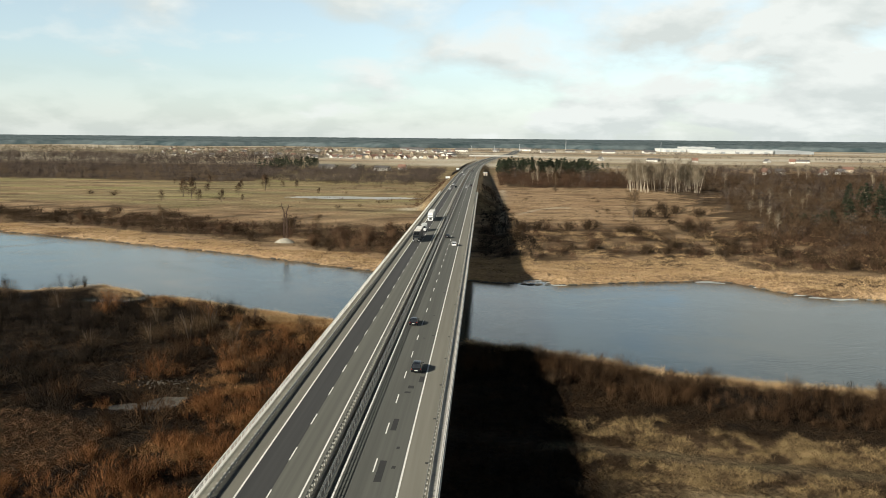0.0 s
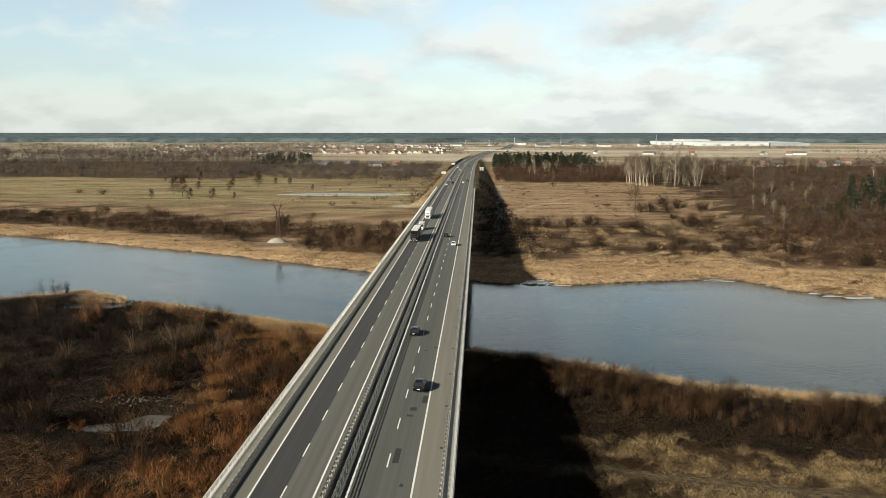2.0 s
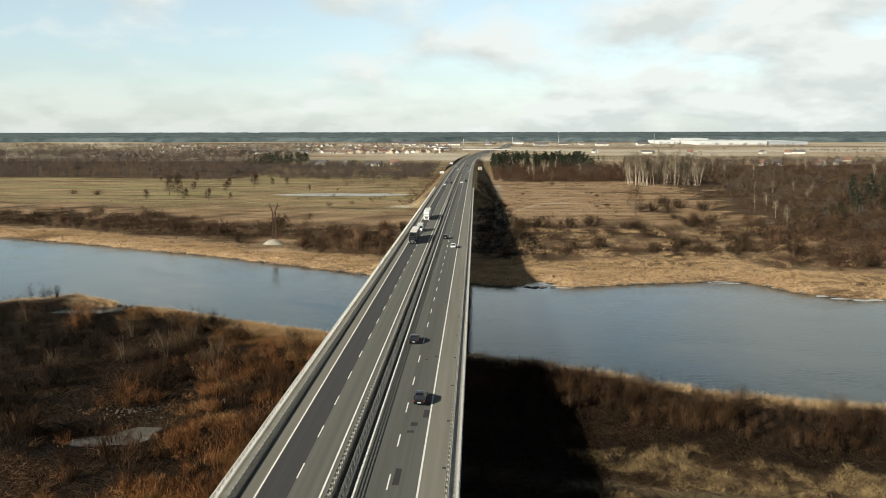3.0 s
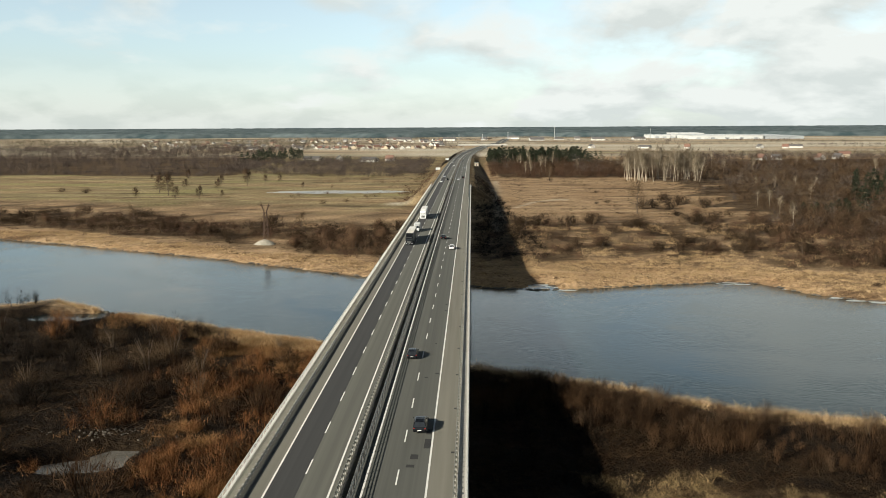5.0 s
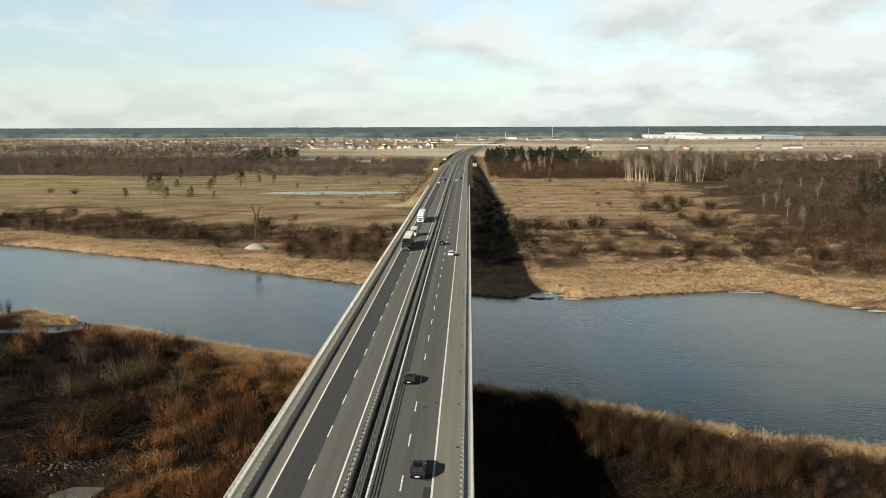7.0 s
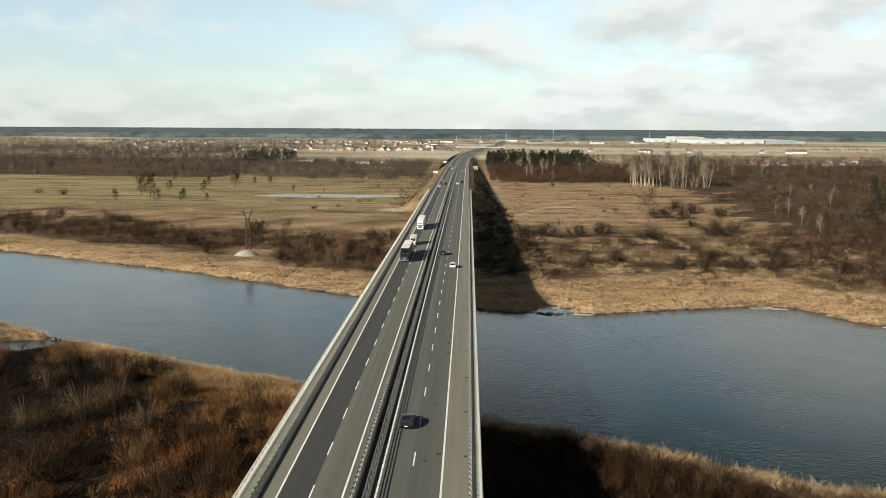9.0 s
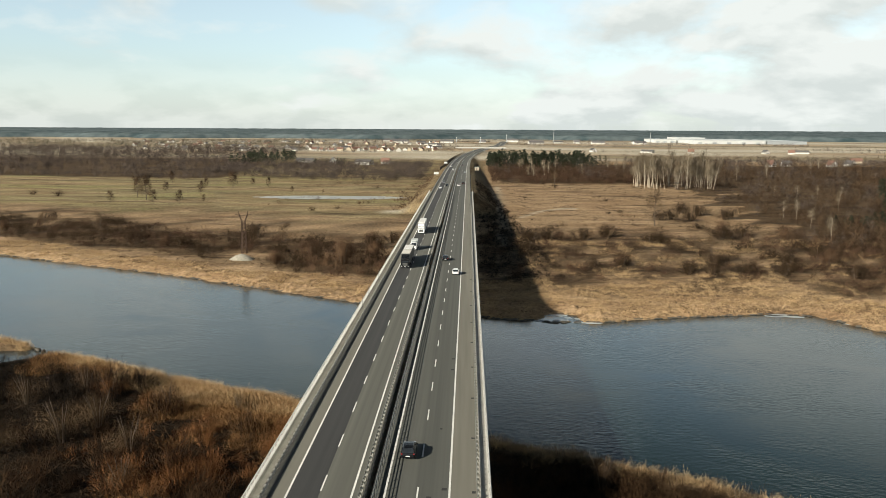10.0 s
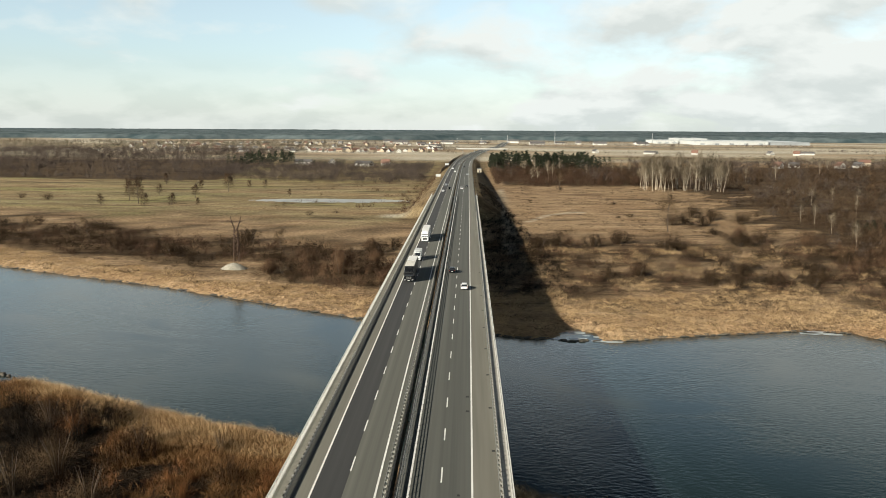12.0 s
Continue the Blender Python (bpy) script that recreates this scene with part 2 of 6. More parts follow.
# water: dark body, clear gloss, wind ripples
WATER = bpy.data.materials.new("river_water")
WATER.use_nodes = True
wn, wl = WATER.node_tree.nodes, WATER.node_tree.links.new
wb = wn["Principled BSDF"]
wgeo, wmp = wn.new("ShaderNodeNewGeometry"), wn.new("ShaderNodeMapping")
wmp.inputs["Scale"].default_value = (0.62, 1.0, 1.0)
wmp.inputs["Rotation"].default_value = (0, 0, radians(22))
wl(wgeo.outputs["Position"], wmp.inputs["Vector"])
rip = wn.new("ShaderNodeTexNoise")
rip.inputs["Scale"].default_value, rip.inputs["Detail"].default_value, rip.inputs["Roughness"].default_value = 1.3, 3.0, 0.6
calm = wn.new("ShaderNodeTexNoise")
calm.inputs["Scale"].default_value, calm.inputs["Detail"].default_value, calm.inputs["Distortion"].default_value = 0.035, 8.0, 1.6
calm_r = wn.new("ShaderNodeMapRange")
calm_r.inputs["From Min"].default_value, calm_r.inputs["From Max"].default_value = 0.35, 0.65
calm_r.inputs["To Min"].default_value, calm_r.inputs["To Max"].default_value = 0.2, 1.5
wbump = wn.new("ShaderNodeBump")
wbump.inputs["Distance"].default_value = 0.05
wl(wmp.outputs["Vector"], rip.inputs["Vector"])
wl(wmp.outputs["Vector"], calm.inputs["Vector"])
wl(calm.outputs["Fac"], calm_r.inputs["Value"])
wl(calm_r.outputs["Result"], wbump.inputs["Strength"])
wl(rip.outputs["Fac"], wbump.inputs["Height"])
wl(wbump.outputs["Normal"], wb.inputs["Normal"])
wb.inputs["Base Color"].default_value = (0.014, 0.026, 0.027, 1)
wrough = wn.new("ShaderNodeMapRange")
wrough.inputs["From Min"].default_value, wrough.inputs["From Max"].default_value = 0.35, 0.65
wrough.inputs["To Min"].default_value, wrough.inputs["To Max"].default_value = 0.02, 0.06
wl(calm.outputs["Fac"], wrough.inputs["Value"])
wl(wrough.outputs["Result"], wb.inputs["Roughness"])
wb.inputs["IOR"].default_value = 1.41
wb.inputs["Specular Tint"].default_value = (0.90, 1.0, 0.93, 1)

# ground: kinds of cover from an attribute, each broken up by noise
GROUND = bpy.data.materials.new("ground_cover")
GROUND.use_nodes = True
gt = GROUND.node_tree
gn, gl = gt.nodes, gt.links.new
gb = gn["Principled BSDF"]
gb.inputs["Roughness"].default_value = 0.95
gb.inputs["Specular IOR Level"].default_value = 0.1
ggeo = gn.new("ShaderNodeNewGeometry")
gat = gn.new("ShaderNodeAttribute")
gat.attribute_name = "cover"
gsep = gn.new("ShaderNodeSeparateColor")
gl(gat.outputs["Color"], gsep.inputs["Color"])


def gnoise(scale, detail, stretch=(1, 1, 1)):
    mp = gn.new("ShaderNodeMapping")
    mp.inputs["Scale"].default_value = stretch
    gl(ggeo.outputs["Position"], mp.inputs["Vector"])
    t = gn.new("ShaderNodeTexNoise")
    t.inputs["Scale"].default_value, t.inputs["Detail"].default_value = scale, detail
    t.inputs["Roughness"].default_value = 0.62
    gl(mp.outputs["Vector"], t.inputs["Vector"])
    r = gn.new("ShaderNodeMapRange")
    r.inputs["From Min"].default_value, r.inputs["From Max"].default_value = 0.34, 0.66
    gl(t.outputs["Fac"], r.inputs["Value"])
    return r.outputs["Result"]


def gmix(f, a, b):
    x = gn.new("ShaderNodeMix")
    x.data_type = "RGBA"
    for key, v in (("Factor", f), ("A", a), ("B", b)):
        if isinstance(v, (tuple, float)):
            x.inputs[key].default_value = (*v, 1) if isinstance(v, tuple) else v
        else:
            gl(v, x.inputs[key])
    return x.outputs["Result"]


n_big, n_mid, n_fine = gnoise(0.016, 6, (0.5, 2.2, 1)), gnoise(0.11, 7, (0.75, 1.25, 1)), gnoise(0.75, 6, (0.9, 1.1, 1))
n_streak = gnoise(0.045, 6, (0.5, 1.9, 1))
# brown soil taken nearly black: thicket and bridge shade put into the colour
brown = gmix(n_mid, (0.009, 0.006, 0.004), (0.034, 0.022, 0.012))
tan = gmix(n_mid, (0.275, 0.178, 0.10), (0.60, 0.415, 0.24))
tan = gmix(n_big, tan, (0.57, 0.41, 0.25))
tan = gmix(n_streak, tan, (0.30, 0.19, 0.105))
meadow = gmix(n_mid, (0.30, 0.24, 0.128), (0.54, 0.445, 0.255))
meadow = gmix(n_big, meadow, (0.225, 0.20, 0.10))
meadow = gmix(n_streak, meadow, (0.205, 0.15, 0.082))
n_line, n_patch = gnoise(0.045, 6, (0.4, 2.0, 1)), gnoise(0.012, 4, (0.6, 1.6, 1))


def gcut(f, low, high):
    """Only the highest parts of a noise."""
    r = gn.new("ShaderNodeMapRange")
    r.inputs["From Min"].default_value, r.inputs["From Max"].default_value = low, high
    gl(f, r.inputs["Value"])
    return r.outputs["Result"]


meadow = gmix(gcut(n_patch, 0.55, 0.95), meadow, (0.29, 0.26, 0.115))
meadow = gmix(gcut(n_line, 0.55, 1.0), meadow, (0.115, 0.084, 0.048))
tan = gmix(gcut(n_patch, 0.5, 0.9), tan, (0.42, 0.29, 0.17))
tan = gmix(gcut(n_line, 0.58, 1.0), tan, (0.14, 0.088, 0.05))
col = gmix(gsep.outputs["Red"], brown, meadow)
col = gmix(gsep.outputs["Green"], col, tan)
col = gmix(gsep.outputs["Blue"], col, gmix(n_mid, (0.45, 0.395, 0.30), (0.63, 0.56, 0.44)))
dim = gn.new("ShaderNodeMapRange")
dim.inputs["To Min"].default_value, dim.inputs["To Max"].default_value = 0.55, 1.3
gl(n_fine, dim.inputs["Value"])
gsc = gn.new("ShaderNodeVectorMath")
gsc.operation = "SCALE"
gl(col, gsc.inputs[0])
gl(dim.outputs["Result"], gsc.inputs["Scale"])
gl(gsc.outputs["Vector"], gb.inputs["Base Color"])
gbump = gn.new("ShaderNodeBump")
gbump.inputs["Strength"].default_value, gbump.inputs["Distance"].default_value = 0.8, 0.5
gl(n_fine, gbump.inputs["Height"])
gl(gbump.outputs["Normal"], gb.inputs["Normal"])

# ---------------------------------------------------------------- mesh helpers


class Geo:
    """Collects corners and faces of one mesh."""

    def __init__(self):
        self.v, self.f = [], []

    def box(self, x0, x1, y0, y1, z0, z1):
        i = len(self.v)
        self.v += [(x, y, z) for z in (z0, z1) for x, y in ((x0, y0), (x1, y0), (x1, y1), (x0, y1))]
        self.f += [tuple(i + j for j in q) for q in ((3, 2, 1, 0), (4, 5, 6, 7), (0, 1, 5, 4), (1, 2, 6, 5), (2, 3, 7, 6), (3, 0, 4, 7))]
        return self

    def prism(self, outline, axis, a, b):
        """An outline in the two other axes, drawn out along an axis from a to b."""
        i, n = len(self.v), len(outline)
        for w in (a, b):
            for p, q in outline:
                self.v.append({"x": (w, p, q), "y": (p, w, q), "z": (p, q, w)}[axis])
        self.f += [tuple(i + j for j in reversed(range(n))), tuple(i + n + j for j in range(n))]
        self.f += [(i + j, i + (j + 1) % n, i + n + (j + 1) % n, i + n + j) for j in range(n)]
        return self

    def tube(self, points, radii, sides=6):
        i = len(self.v)
        for k, (p, r) in enumerate(zip(points, radii)):
            p = Vector(p)
            d = Vector(points[min(k + 1, len(points) - 1)]) - Vector(points[max(k - 1, 0)])
            d.normalize()
            u = d.cross(Vector((0, 1, 0)) if abs(d.y) < 0.9 else Vector((1, 0, 0))).normalized()
            w = d.cross(u)
            for s in range(sides):
                a = 2 * math.pi * s / sides
                self.v.append(tuple(p + r * (math.cos(a) * u + math.sin(a) * w)))
        for k in range(len(points) - 1):
            for s in range(sides):
                a, b = i + k * sides + s, i + k * sides + (s + 1) % sides
                self.f.append((a, b, b + sides, a + sides))
        self.f += [tuple(i + s for s in reversed(range(sides))), tuple(i + (len(points) - 1) * sides + s for s in range(sides))]
        return self

    def sheet(self, rows, close=False):
        """Quads between rows of equally many corners."""
        i, n = len(self.v), len(rows[0])
        for r in rows:
            self.v += [tuple(p) for p in r]
        for a in range(len(rows) - 1):
            for b in range(n if close else n - 1):
                c = (b + 1) % n
                self.f.append((i + a * n + b, i + a * n + c, i + (a + 1) * n + c, i + (a + 1) * n + b))
        return self

    def mesh(self, name, mat):
        me = bpy.data.meshes.new(name)
        me.from_pydata(self.v, [], self.f)
        me.materials.append(mat)
        b = bmesh.new()
        b.from_mesh(me)
        bmesh.ops.recalc_face_normals(b, faces=b.faces)
        b.to_mesh(me)
        b.free()
        return me


def part(name, geo, mat, parent=None, label="", at=None):
    """One mesh object, as a part under its thing."""
    me = geo if isinstance(geo, bpy.types.Mesh) else geo.mesh(name, mat)
    ob = new(name, me)
    ob.parent = parent
    if at is not None:
        ob.matrix_basis = at
    return tagged(ob, label)


def thing(name, label, category, at=None, group="", kind=""):
    ob = new(name)
    ob.empty_display_size = 0.5
    if at is not None:
        ob.matrix_basis = at
    return tagged(ob, label, category, group, kind)


def raw_mesh(name, tris, mat):
    """A mesh from an array of triangles (n, 3, 3); a fourth row gives the way each one's plant bulges there."""
    n = len(tris)
    me = bpy.data.meshes.new(name)
    way = None
    if tris.shape[1] == 4:
        way, tris = tris[:, 3], tris[:, :3].copy()
        turned = (np.cross(tris[:, 1] - tris[:, 0], tris[:, 2] - tris[:, 0]) * way).sum(1) < 0
        tris[turned] = tris[turned][:, ::-1]
    me.vertices.add(3 * n)
    me.vertices.foreach_set("co", np.ascontiguousarray(tris, dtype=np.float32).ravel())
    me.loops.add(3 * n)
    me.loops.foreach_set("vertex_index", np.arange(3 * n, dtype=np.int32))
    me.polygons.add(n)
    me.polygons.foreach_set("loop_start", np.arange(0, 3 * n, 3, dtype=np.int32))
    me.materials.append(mat)
    me.update(calc_edges=True)
    if way is not None:
        me.polygons.foreach_set("use_smooth", np.ones(n, bool))
        me.normals_split_custom_set(np.repeat(way, 3, axis=0).astype(np.float32))
    return me


rng = np.random.default_rng(7)

# ---------------------------------------------------------------- lie of the land
DECK = 0.0
PLAIN, LEVEL = -13.5, -15.5
BRIDGE_END = 430.0
NEAR_BANK = np.array([(-700, 300), (-300, 195), (-180, 152), (-141, 141), (-122, 150), (-97, 136), (-69, 122), (-48, 112), (-31, 106), (9, 87), (24, 82), (43, 71), (60, 62), (82, 56), (101, 54), (220, 30), (700, -60)], dtype=float)
FAR_BANK = np.array([(-700, 440), (-259, 300), (-194, 275), (-150, 255), (-108, 237), (-38, 199), (8, 178), (29, 173), (41, 173), (66, 180), (100, 187), (111, 184), (121, 167), (135, 158), (154, 157), (250, 130), (700, 40)], dtype=float)


def smooth(t):
    t = np.clip(t, 0, 1)
    return t * t * (3 - 2 * t)


def road_x(y):
    y = np.asarray(y, float)
    return 2.6e-5 * np.maximum(0, y - 700) ** 2 + 6e-5 * np.maximum(0, np.minimum(y, 1900) - 980) ** 2


def road_z(y):
    return -8.0 * smooth((np.asarray(y, float) - BRIDGE_END) / 900)


def wave(x, y, size, seed=0):
    """Cheap smooth unevenness, about -1 to 1."""
    u, v = np.asarray(x, float) / size, np.asarray(y, float) / size
    s = 1.7 * seed
    return (np.sin(u * 2.1 + 1.3 * np.sin(v * 1.7 + s) + s) + np.sin(v * 2.6 + 1.1 * np.sin(u * 1.9 - s) + 2.0 * s) + 0.6 * np.sin(4.3 * u - 3.7 * v + s)) / 2.6


def bank_y(bank, x):
    x = np.asarray(x, float)
    return np.interp(x, bank[:, 0], bank[:, 1]) + 0.9 * wave(x, 0 * x, 5.0, 3) + 0.5 * wave(x, 0 * x, 1.7, 5)


def land(x, y):
    """Height of the ground."""
    x, y = np.asarray(x, float), np.asarray(y, float)
    z = PLAIN + 1.8 * smooth((y - 330) / 220) + 2.2 * smooth((y - 700) / 600) + 9.5 * smooth((y - 2600) / 2000)
    z = z + 0.25 * wave(x, y, 14.0, 1) + 0.12 * wave(x, y, 4.0, 2)
    inside = np.minimum(y - bank_y(NEAR_BANK, x), bank_y(FAR_BANK, x) - y)
    bed = np.where(inside > 0, LEVEL - np.clip(0.05 + 0.16 * inside, 0, 3.0), LEVEL + 0.15 + (z - LEVEL - 0.15) * smooth(-inside / 5.0))
    z = np.where(inside > -5.0, bed, z)
    for cx, cy, rx, ry, deep in ((-111, 131, 15.5, 6.2, 16.1), (-57, 33, 8.5, 4.0, 16.0), (-52, 39, 5, 2.4, 15.9), (33, 178, 6.5, 8, 15.8), (-104, 520, 46, 15, 13.4), (-66, 522, 26, 12, 13.4)):
        d = np.hypot((x - cx) / rx, (y - cy) / ry) + 0.18 * wave(x, y, 3.0, 7)
        z = np.where(d < 1.6, np.minimum(z, -deep + (z + deep) * smooth((d - 0.75) / 0.7)), z)
    off = np.abs(x - road_x(y) + 5.45)
    crest = road_z(y) - 0.45
    bankz = np.where(off < 15.0, crest, crest - (off - 15.0) / 1.3)
    ramp = np.where(y > BRIDGE_END, bankz, bankz - (BRIDGE_END - y) / 1.3)
    return np.maximum(z, np.where(y > BRIDGE_END - 25, ramp, -99))


def grade(a, b, step0, grow, top):
    out, s = [a], step0
    while out[-1] < b:
        out.append(out[-1] + s)
        s = min(top, s * grow)
    return out


xs = sorted({-x for x in grade(330, 3600, 4, 1.09, 260)} | set(np.arange(-330, 331, 4.0)) | set(grade(330, 3600, 4, 1.09, 260)))
ys = [-1500, -900, -500, -300, -240] + list(np.arange(-200, 540, 3.0)) + grade(540, 4850, 4, 1.06, 120)
gx, gy = np.meshgrid(np.array(xs, float), np.array(ys, float))
gzz = land(gx, gy)
ground_mesh = bpy.data.meshes.new("ground")
nx, ny = len(xs), len(ys)
idx = np.arange(nx * ny).reshape(ny, nx)
quads = np.stack([idx[:-1, :-1], idx[:-1, 1:], idx[1:, 1:], idx[1:, :-1]], -1).reshape(-1, 4)
ground_mesh.from_pydata(np.stack([gx, gy, gzz], -1).reshape(-1, 3).tolist(), [], quads.tolist())
ground_mesh.polygons.foreach_set("use_smooth", np.ones(len(quads), bool))
ground_mesh.materials.append(GROUND)
# cover: red meadow, green dry straw, blue sand and rubble
north = gy - bank_y(FAR_BANK, gx)
south = bank_y(NEAR_BANK, gx) - gy
meadow_m = smooth((gy - 372 - 0.15 * np.abs(gx) + 25 * wave(gx, gy, 40, 4)) / 50) * (gx < 5)
track_m = smooth(1 - np.abs(gy - 15.5 + 0.19 * (gx - 30)) / 3.0) * (gx > 24) * (gy < 40)
red = meadow_m + smooth((gy - 900) / 300) * 0.4 * (gx > 5)
red = np.maximum(red, np.maximum(0.3 * track_m, smooth((gx - 30) / 10) * smooth((9 - 0.19 * (gx - 30) - gy) / 6) * 0.5 * (gy > -80)))
grn = (north > -4) * np.clip(0.62 + 0.4 * wave(gx, gy, 17, 3) + 0.5 * smooth(1 - north / 40), 0, 1)
grn = np.where(gx > 5, np.maximum(grn, 0.85 * smooth((gy - 330) / 40)), grn)
grn = np.where(meadow_m > 0.01, grn * (1 - meadow_m) + meadow_m * np.clip(0.15 + 0.55 * wave(gx * 0.4, gy * 1.6, 38, 6), 0, 0.8), grn)
belt_m = (gx < -21) * smooth((north - 24 - 6 * wave(gx, gy, 20, 3)) / 8) * smooth((104 + 25 * wave(gx, gy, 30, 4) - 0.14 * np.abs(gx + 90) - north) / 10) * (np.hypot((gx + 86) / 12, (gy - 257) / 20) > 1)
belt_m = belt_m + (gx > 12) * smooth((north - 40) / 8) * smooth((345 + 0.5 * np.maximum(0, gx - 130) - gy) / 10) * smooth((np.maximum(wave(gx, gy, 11, 11), wave(gx, gy, 9, 31) - 0.2) + 0.1) / 0.3)
grn = grn * (1 - 0.45 * np.clip(belt_m, 0, 1))
in_wood = (gx > 160 + 0.10 * (gy - 230) + 22 * wave(gx, gy, 38, 4) + 16 * wave(gx, gy, 13, 6)) & (gy > 200 + 16 * wave(gx, gy, 20, 2)) & (gy < 960) | (gx < -240 - 0.12 * (gy - 720)) & (gy > 705 - 0.08 * (gx + 300)) & (gy < 1350) | (gx > 36) & (gy > 670) & (gy < 1010)
grn = np.where(in_wood, 0.25, grn)
red = np.where(in_wood, 0.0, red)
grn = np.maximum(grn, smooth(1 - np.abs(south - 3) / 8) * (south > -3))
grn = np.maximum(grn, smooth((gx - 30) / 8) * smooth((32 - 0.25 * (gx - 34) - gy) / 6) * 0.22 * (1 - track_m))
grn = np.maximum(grn, (0.65 + 0.3 * wave(gx, gy * 2, 120, 7)) * smooth((gy - 1250) / 200) * (gy < 2700))
grn = np.where((gy > BRIDGE_END - 30) & (gy < 1300) & (np.abs(gx - road_x(gy) + 5.45) < 30), 0.3, grn)
red = np.where((gy > BRIDGE_END - 30) & (gy < 1300) & (np.abs(gx - road_x(gy) + 5.45) < 30), 0.45, red)
blu = smooth(1 - np.hypot((gx + 42) / 12, (gy - 430) / 14)) + 0.6 * smooth(1 - np.abs(gx - 17 - 0.02 * gy) / 4) * (gy > 300) * (gy < 620)
blu = np.maximum(blu, smooth((gy - 1050) / 200) * (gy < 2800) * np.clip(0.62 + 0.5 * wave(gx, gy * 2, 160, 9), 0.2, 1))
strip_m = smooth((gy - 1080) / 80) * (gy < 2700)
field = np.sin(gy / 34 + 0.004 * gx + 2.0 * np.sin(gx / 210)) + 0.7 * np.sin(gy / 13 + gx / 300)
red = red * (1 - strip_m) + strip_m * np.clip(0.45 + 0.5 * field, 0, 1)
grn = grn * (1 - strip_m) + strip_m * np.clip(0.55 + 0.45 * np.roll(field, 9, 0), 0, 1)
blu = blu * (1 - strip_m) + strip_m * np.clip(0.60 + 0.4 * np.roll(field, 21, 0), 0.2, 1.0)
blu = np.maximum(blu, 0.8 * smooth(1 - np.abs(gy - 392 - 62 * np.sin((gx - 30) / 26)) / 4.5) * (gx > 34) * (gx < 78))
cover = np.stack([np.clip(red, 0, 1), np.clip(grn, 0, 1), np.clip(blu, 0, 1), np.ones_like(red)], -1)
ground_mesh.color_attributes.new("cover", "FLOAT_COLOR", "POINT").data.foreach_set("color", cover.astype(np.float32).ravel())
tagged(new("ground", ground_mesh), "flood plain with dry grass, meadow and brown scrub", "ground", kind="structure")

wx = np.linspace(-720, 720, 40)
tagged(part("water", Geo().sheet([[(x, y, LEVEL) for x in wx] for y in np.linspace(-120, 500, 16)]), WATER), "wide grey-blue river with light wind ripples", "river", kind="structure")
tagged(part("pool_water", Geo().sheet([[(x, y, LEVEL + 0.012) for x in (-78, -66, -54, -38)] for y in (18, 30, 40, 54)]), POOL), "shallow silty pool among the scrub", "pool", kind="structure")
tagged(part("pond_water", Geo().sheet([[(-165 + 14 * i, y, -12.75) for i in range(10)] for y in (496, 510, 525, 548)]), POND), "shallow pale pond in the meadow", "pond", kind="structure")

# ---------------------------------------------------------------- bridge and road
Y_ROAD = np.concatenate([np.arange(-170, 431, 10.0), np.arange(450, 2401, 25.0)])
Y_BRIDGE = np.arange(-170, 431, 10.0)
LEFT_OUT, LEFT_IN, RIGHT_IN, RIGHT_OUT = -18.8, -5.78, -5.12, 8.3


def strip(x0, x1, up, y0=-170.0, y1=2400.0, step=10.0):
    """A flat band that follows the road."""
    y = np.concatenate([np.arange(y0, min(y1, 700), step), np.arange(max(y0, 700), y1, 25.0), [y1]]) if y1 > 700 else np.append(np.arange(y0, y1, step), y1)
    return Geo().sheet([[(x + float(road_x(v)), v, float(road_z(v)) + up) for x in (x0, x1)] for v in y])


def sweep(outline, y0, y1, step=10.0):
    """A closed outline (x, z) drawn along the road."""
    y = np.append(np.arange(y0, y1, step), y1)
    g = Geo().sheet([[(x + float(road_x(v)), v, float(road_z(v)) + z) for x, z in outline] for v in y], close=True)
    n, last = len(outline), len(g.v)
    g.f += [tuple(range(n)), tuple(range(last - n, last))]
    return g


def rect(x0, x1, z0, z1):
    return [(x0, z0), (x1, z0), (x1, z1), (x0, z1)]


road = thing("road", "grey dual carriageway with white markings", "road", kind="structure")
part("hard_shoulder", strip(-16.15, -14.5, 0.0), SHOULDER, road, "beige worn hard shoulder")
part("gutter", strip(-17.45, -16.15, 0.0), SHOULDER_GREY, road, "darker grey strip beside the barrier")
part("lane", strip(-14.5, -10.9, 0.0), ASPHALT_DARK, road, "newer dark asphalt lane")
part("lane", strip(-10.9, -5.98, 0.0), ASPHALT_PALE, road, "paler worn asphalt lane")
part("lane", strip(-4.72, 3.55, 0.0), ASPHALT, road)
part("hard_shoulder", strip(3.55, 6.6, 0.0), SHOULDER, road, "beige worn hard shoulder")
for x, w in ((-14.5, 0.24), (-7.25, 0.24), (-3.62, 0.24), (3.57, 0.24)):
    part("edge_line", strip(x - w / 2, x + w / 2, 0.012), PAINT, road)
dash_mesh = Geo().sheet([[(-0.09, -2, 0), (0.09, -2, 0)], [(-0.09, 2, 0), (0.09, 2, 0)]]).mesh("dash", PAINT)
for k in range(-14, 62):
    for x, shift in ((0.0, 0.0), (-10.87, 2.6)):
        y = 12.0 * k + shift
        part("dash", dash_mesh, PAINT, road, at=pose(x + float(road_x(y)), y, float(road_z(y)) + 0.014))
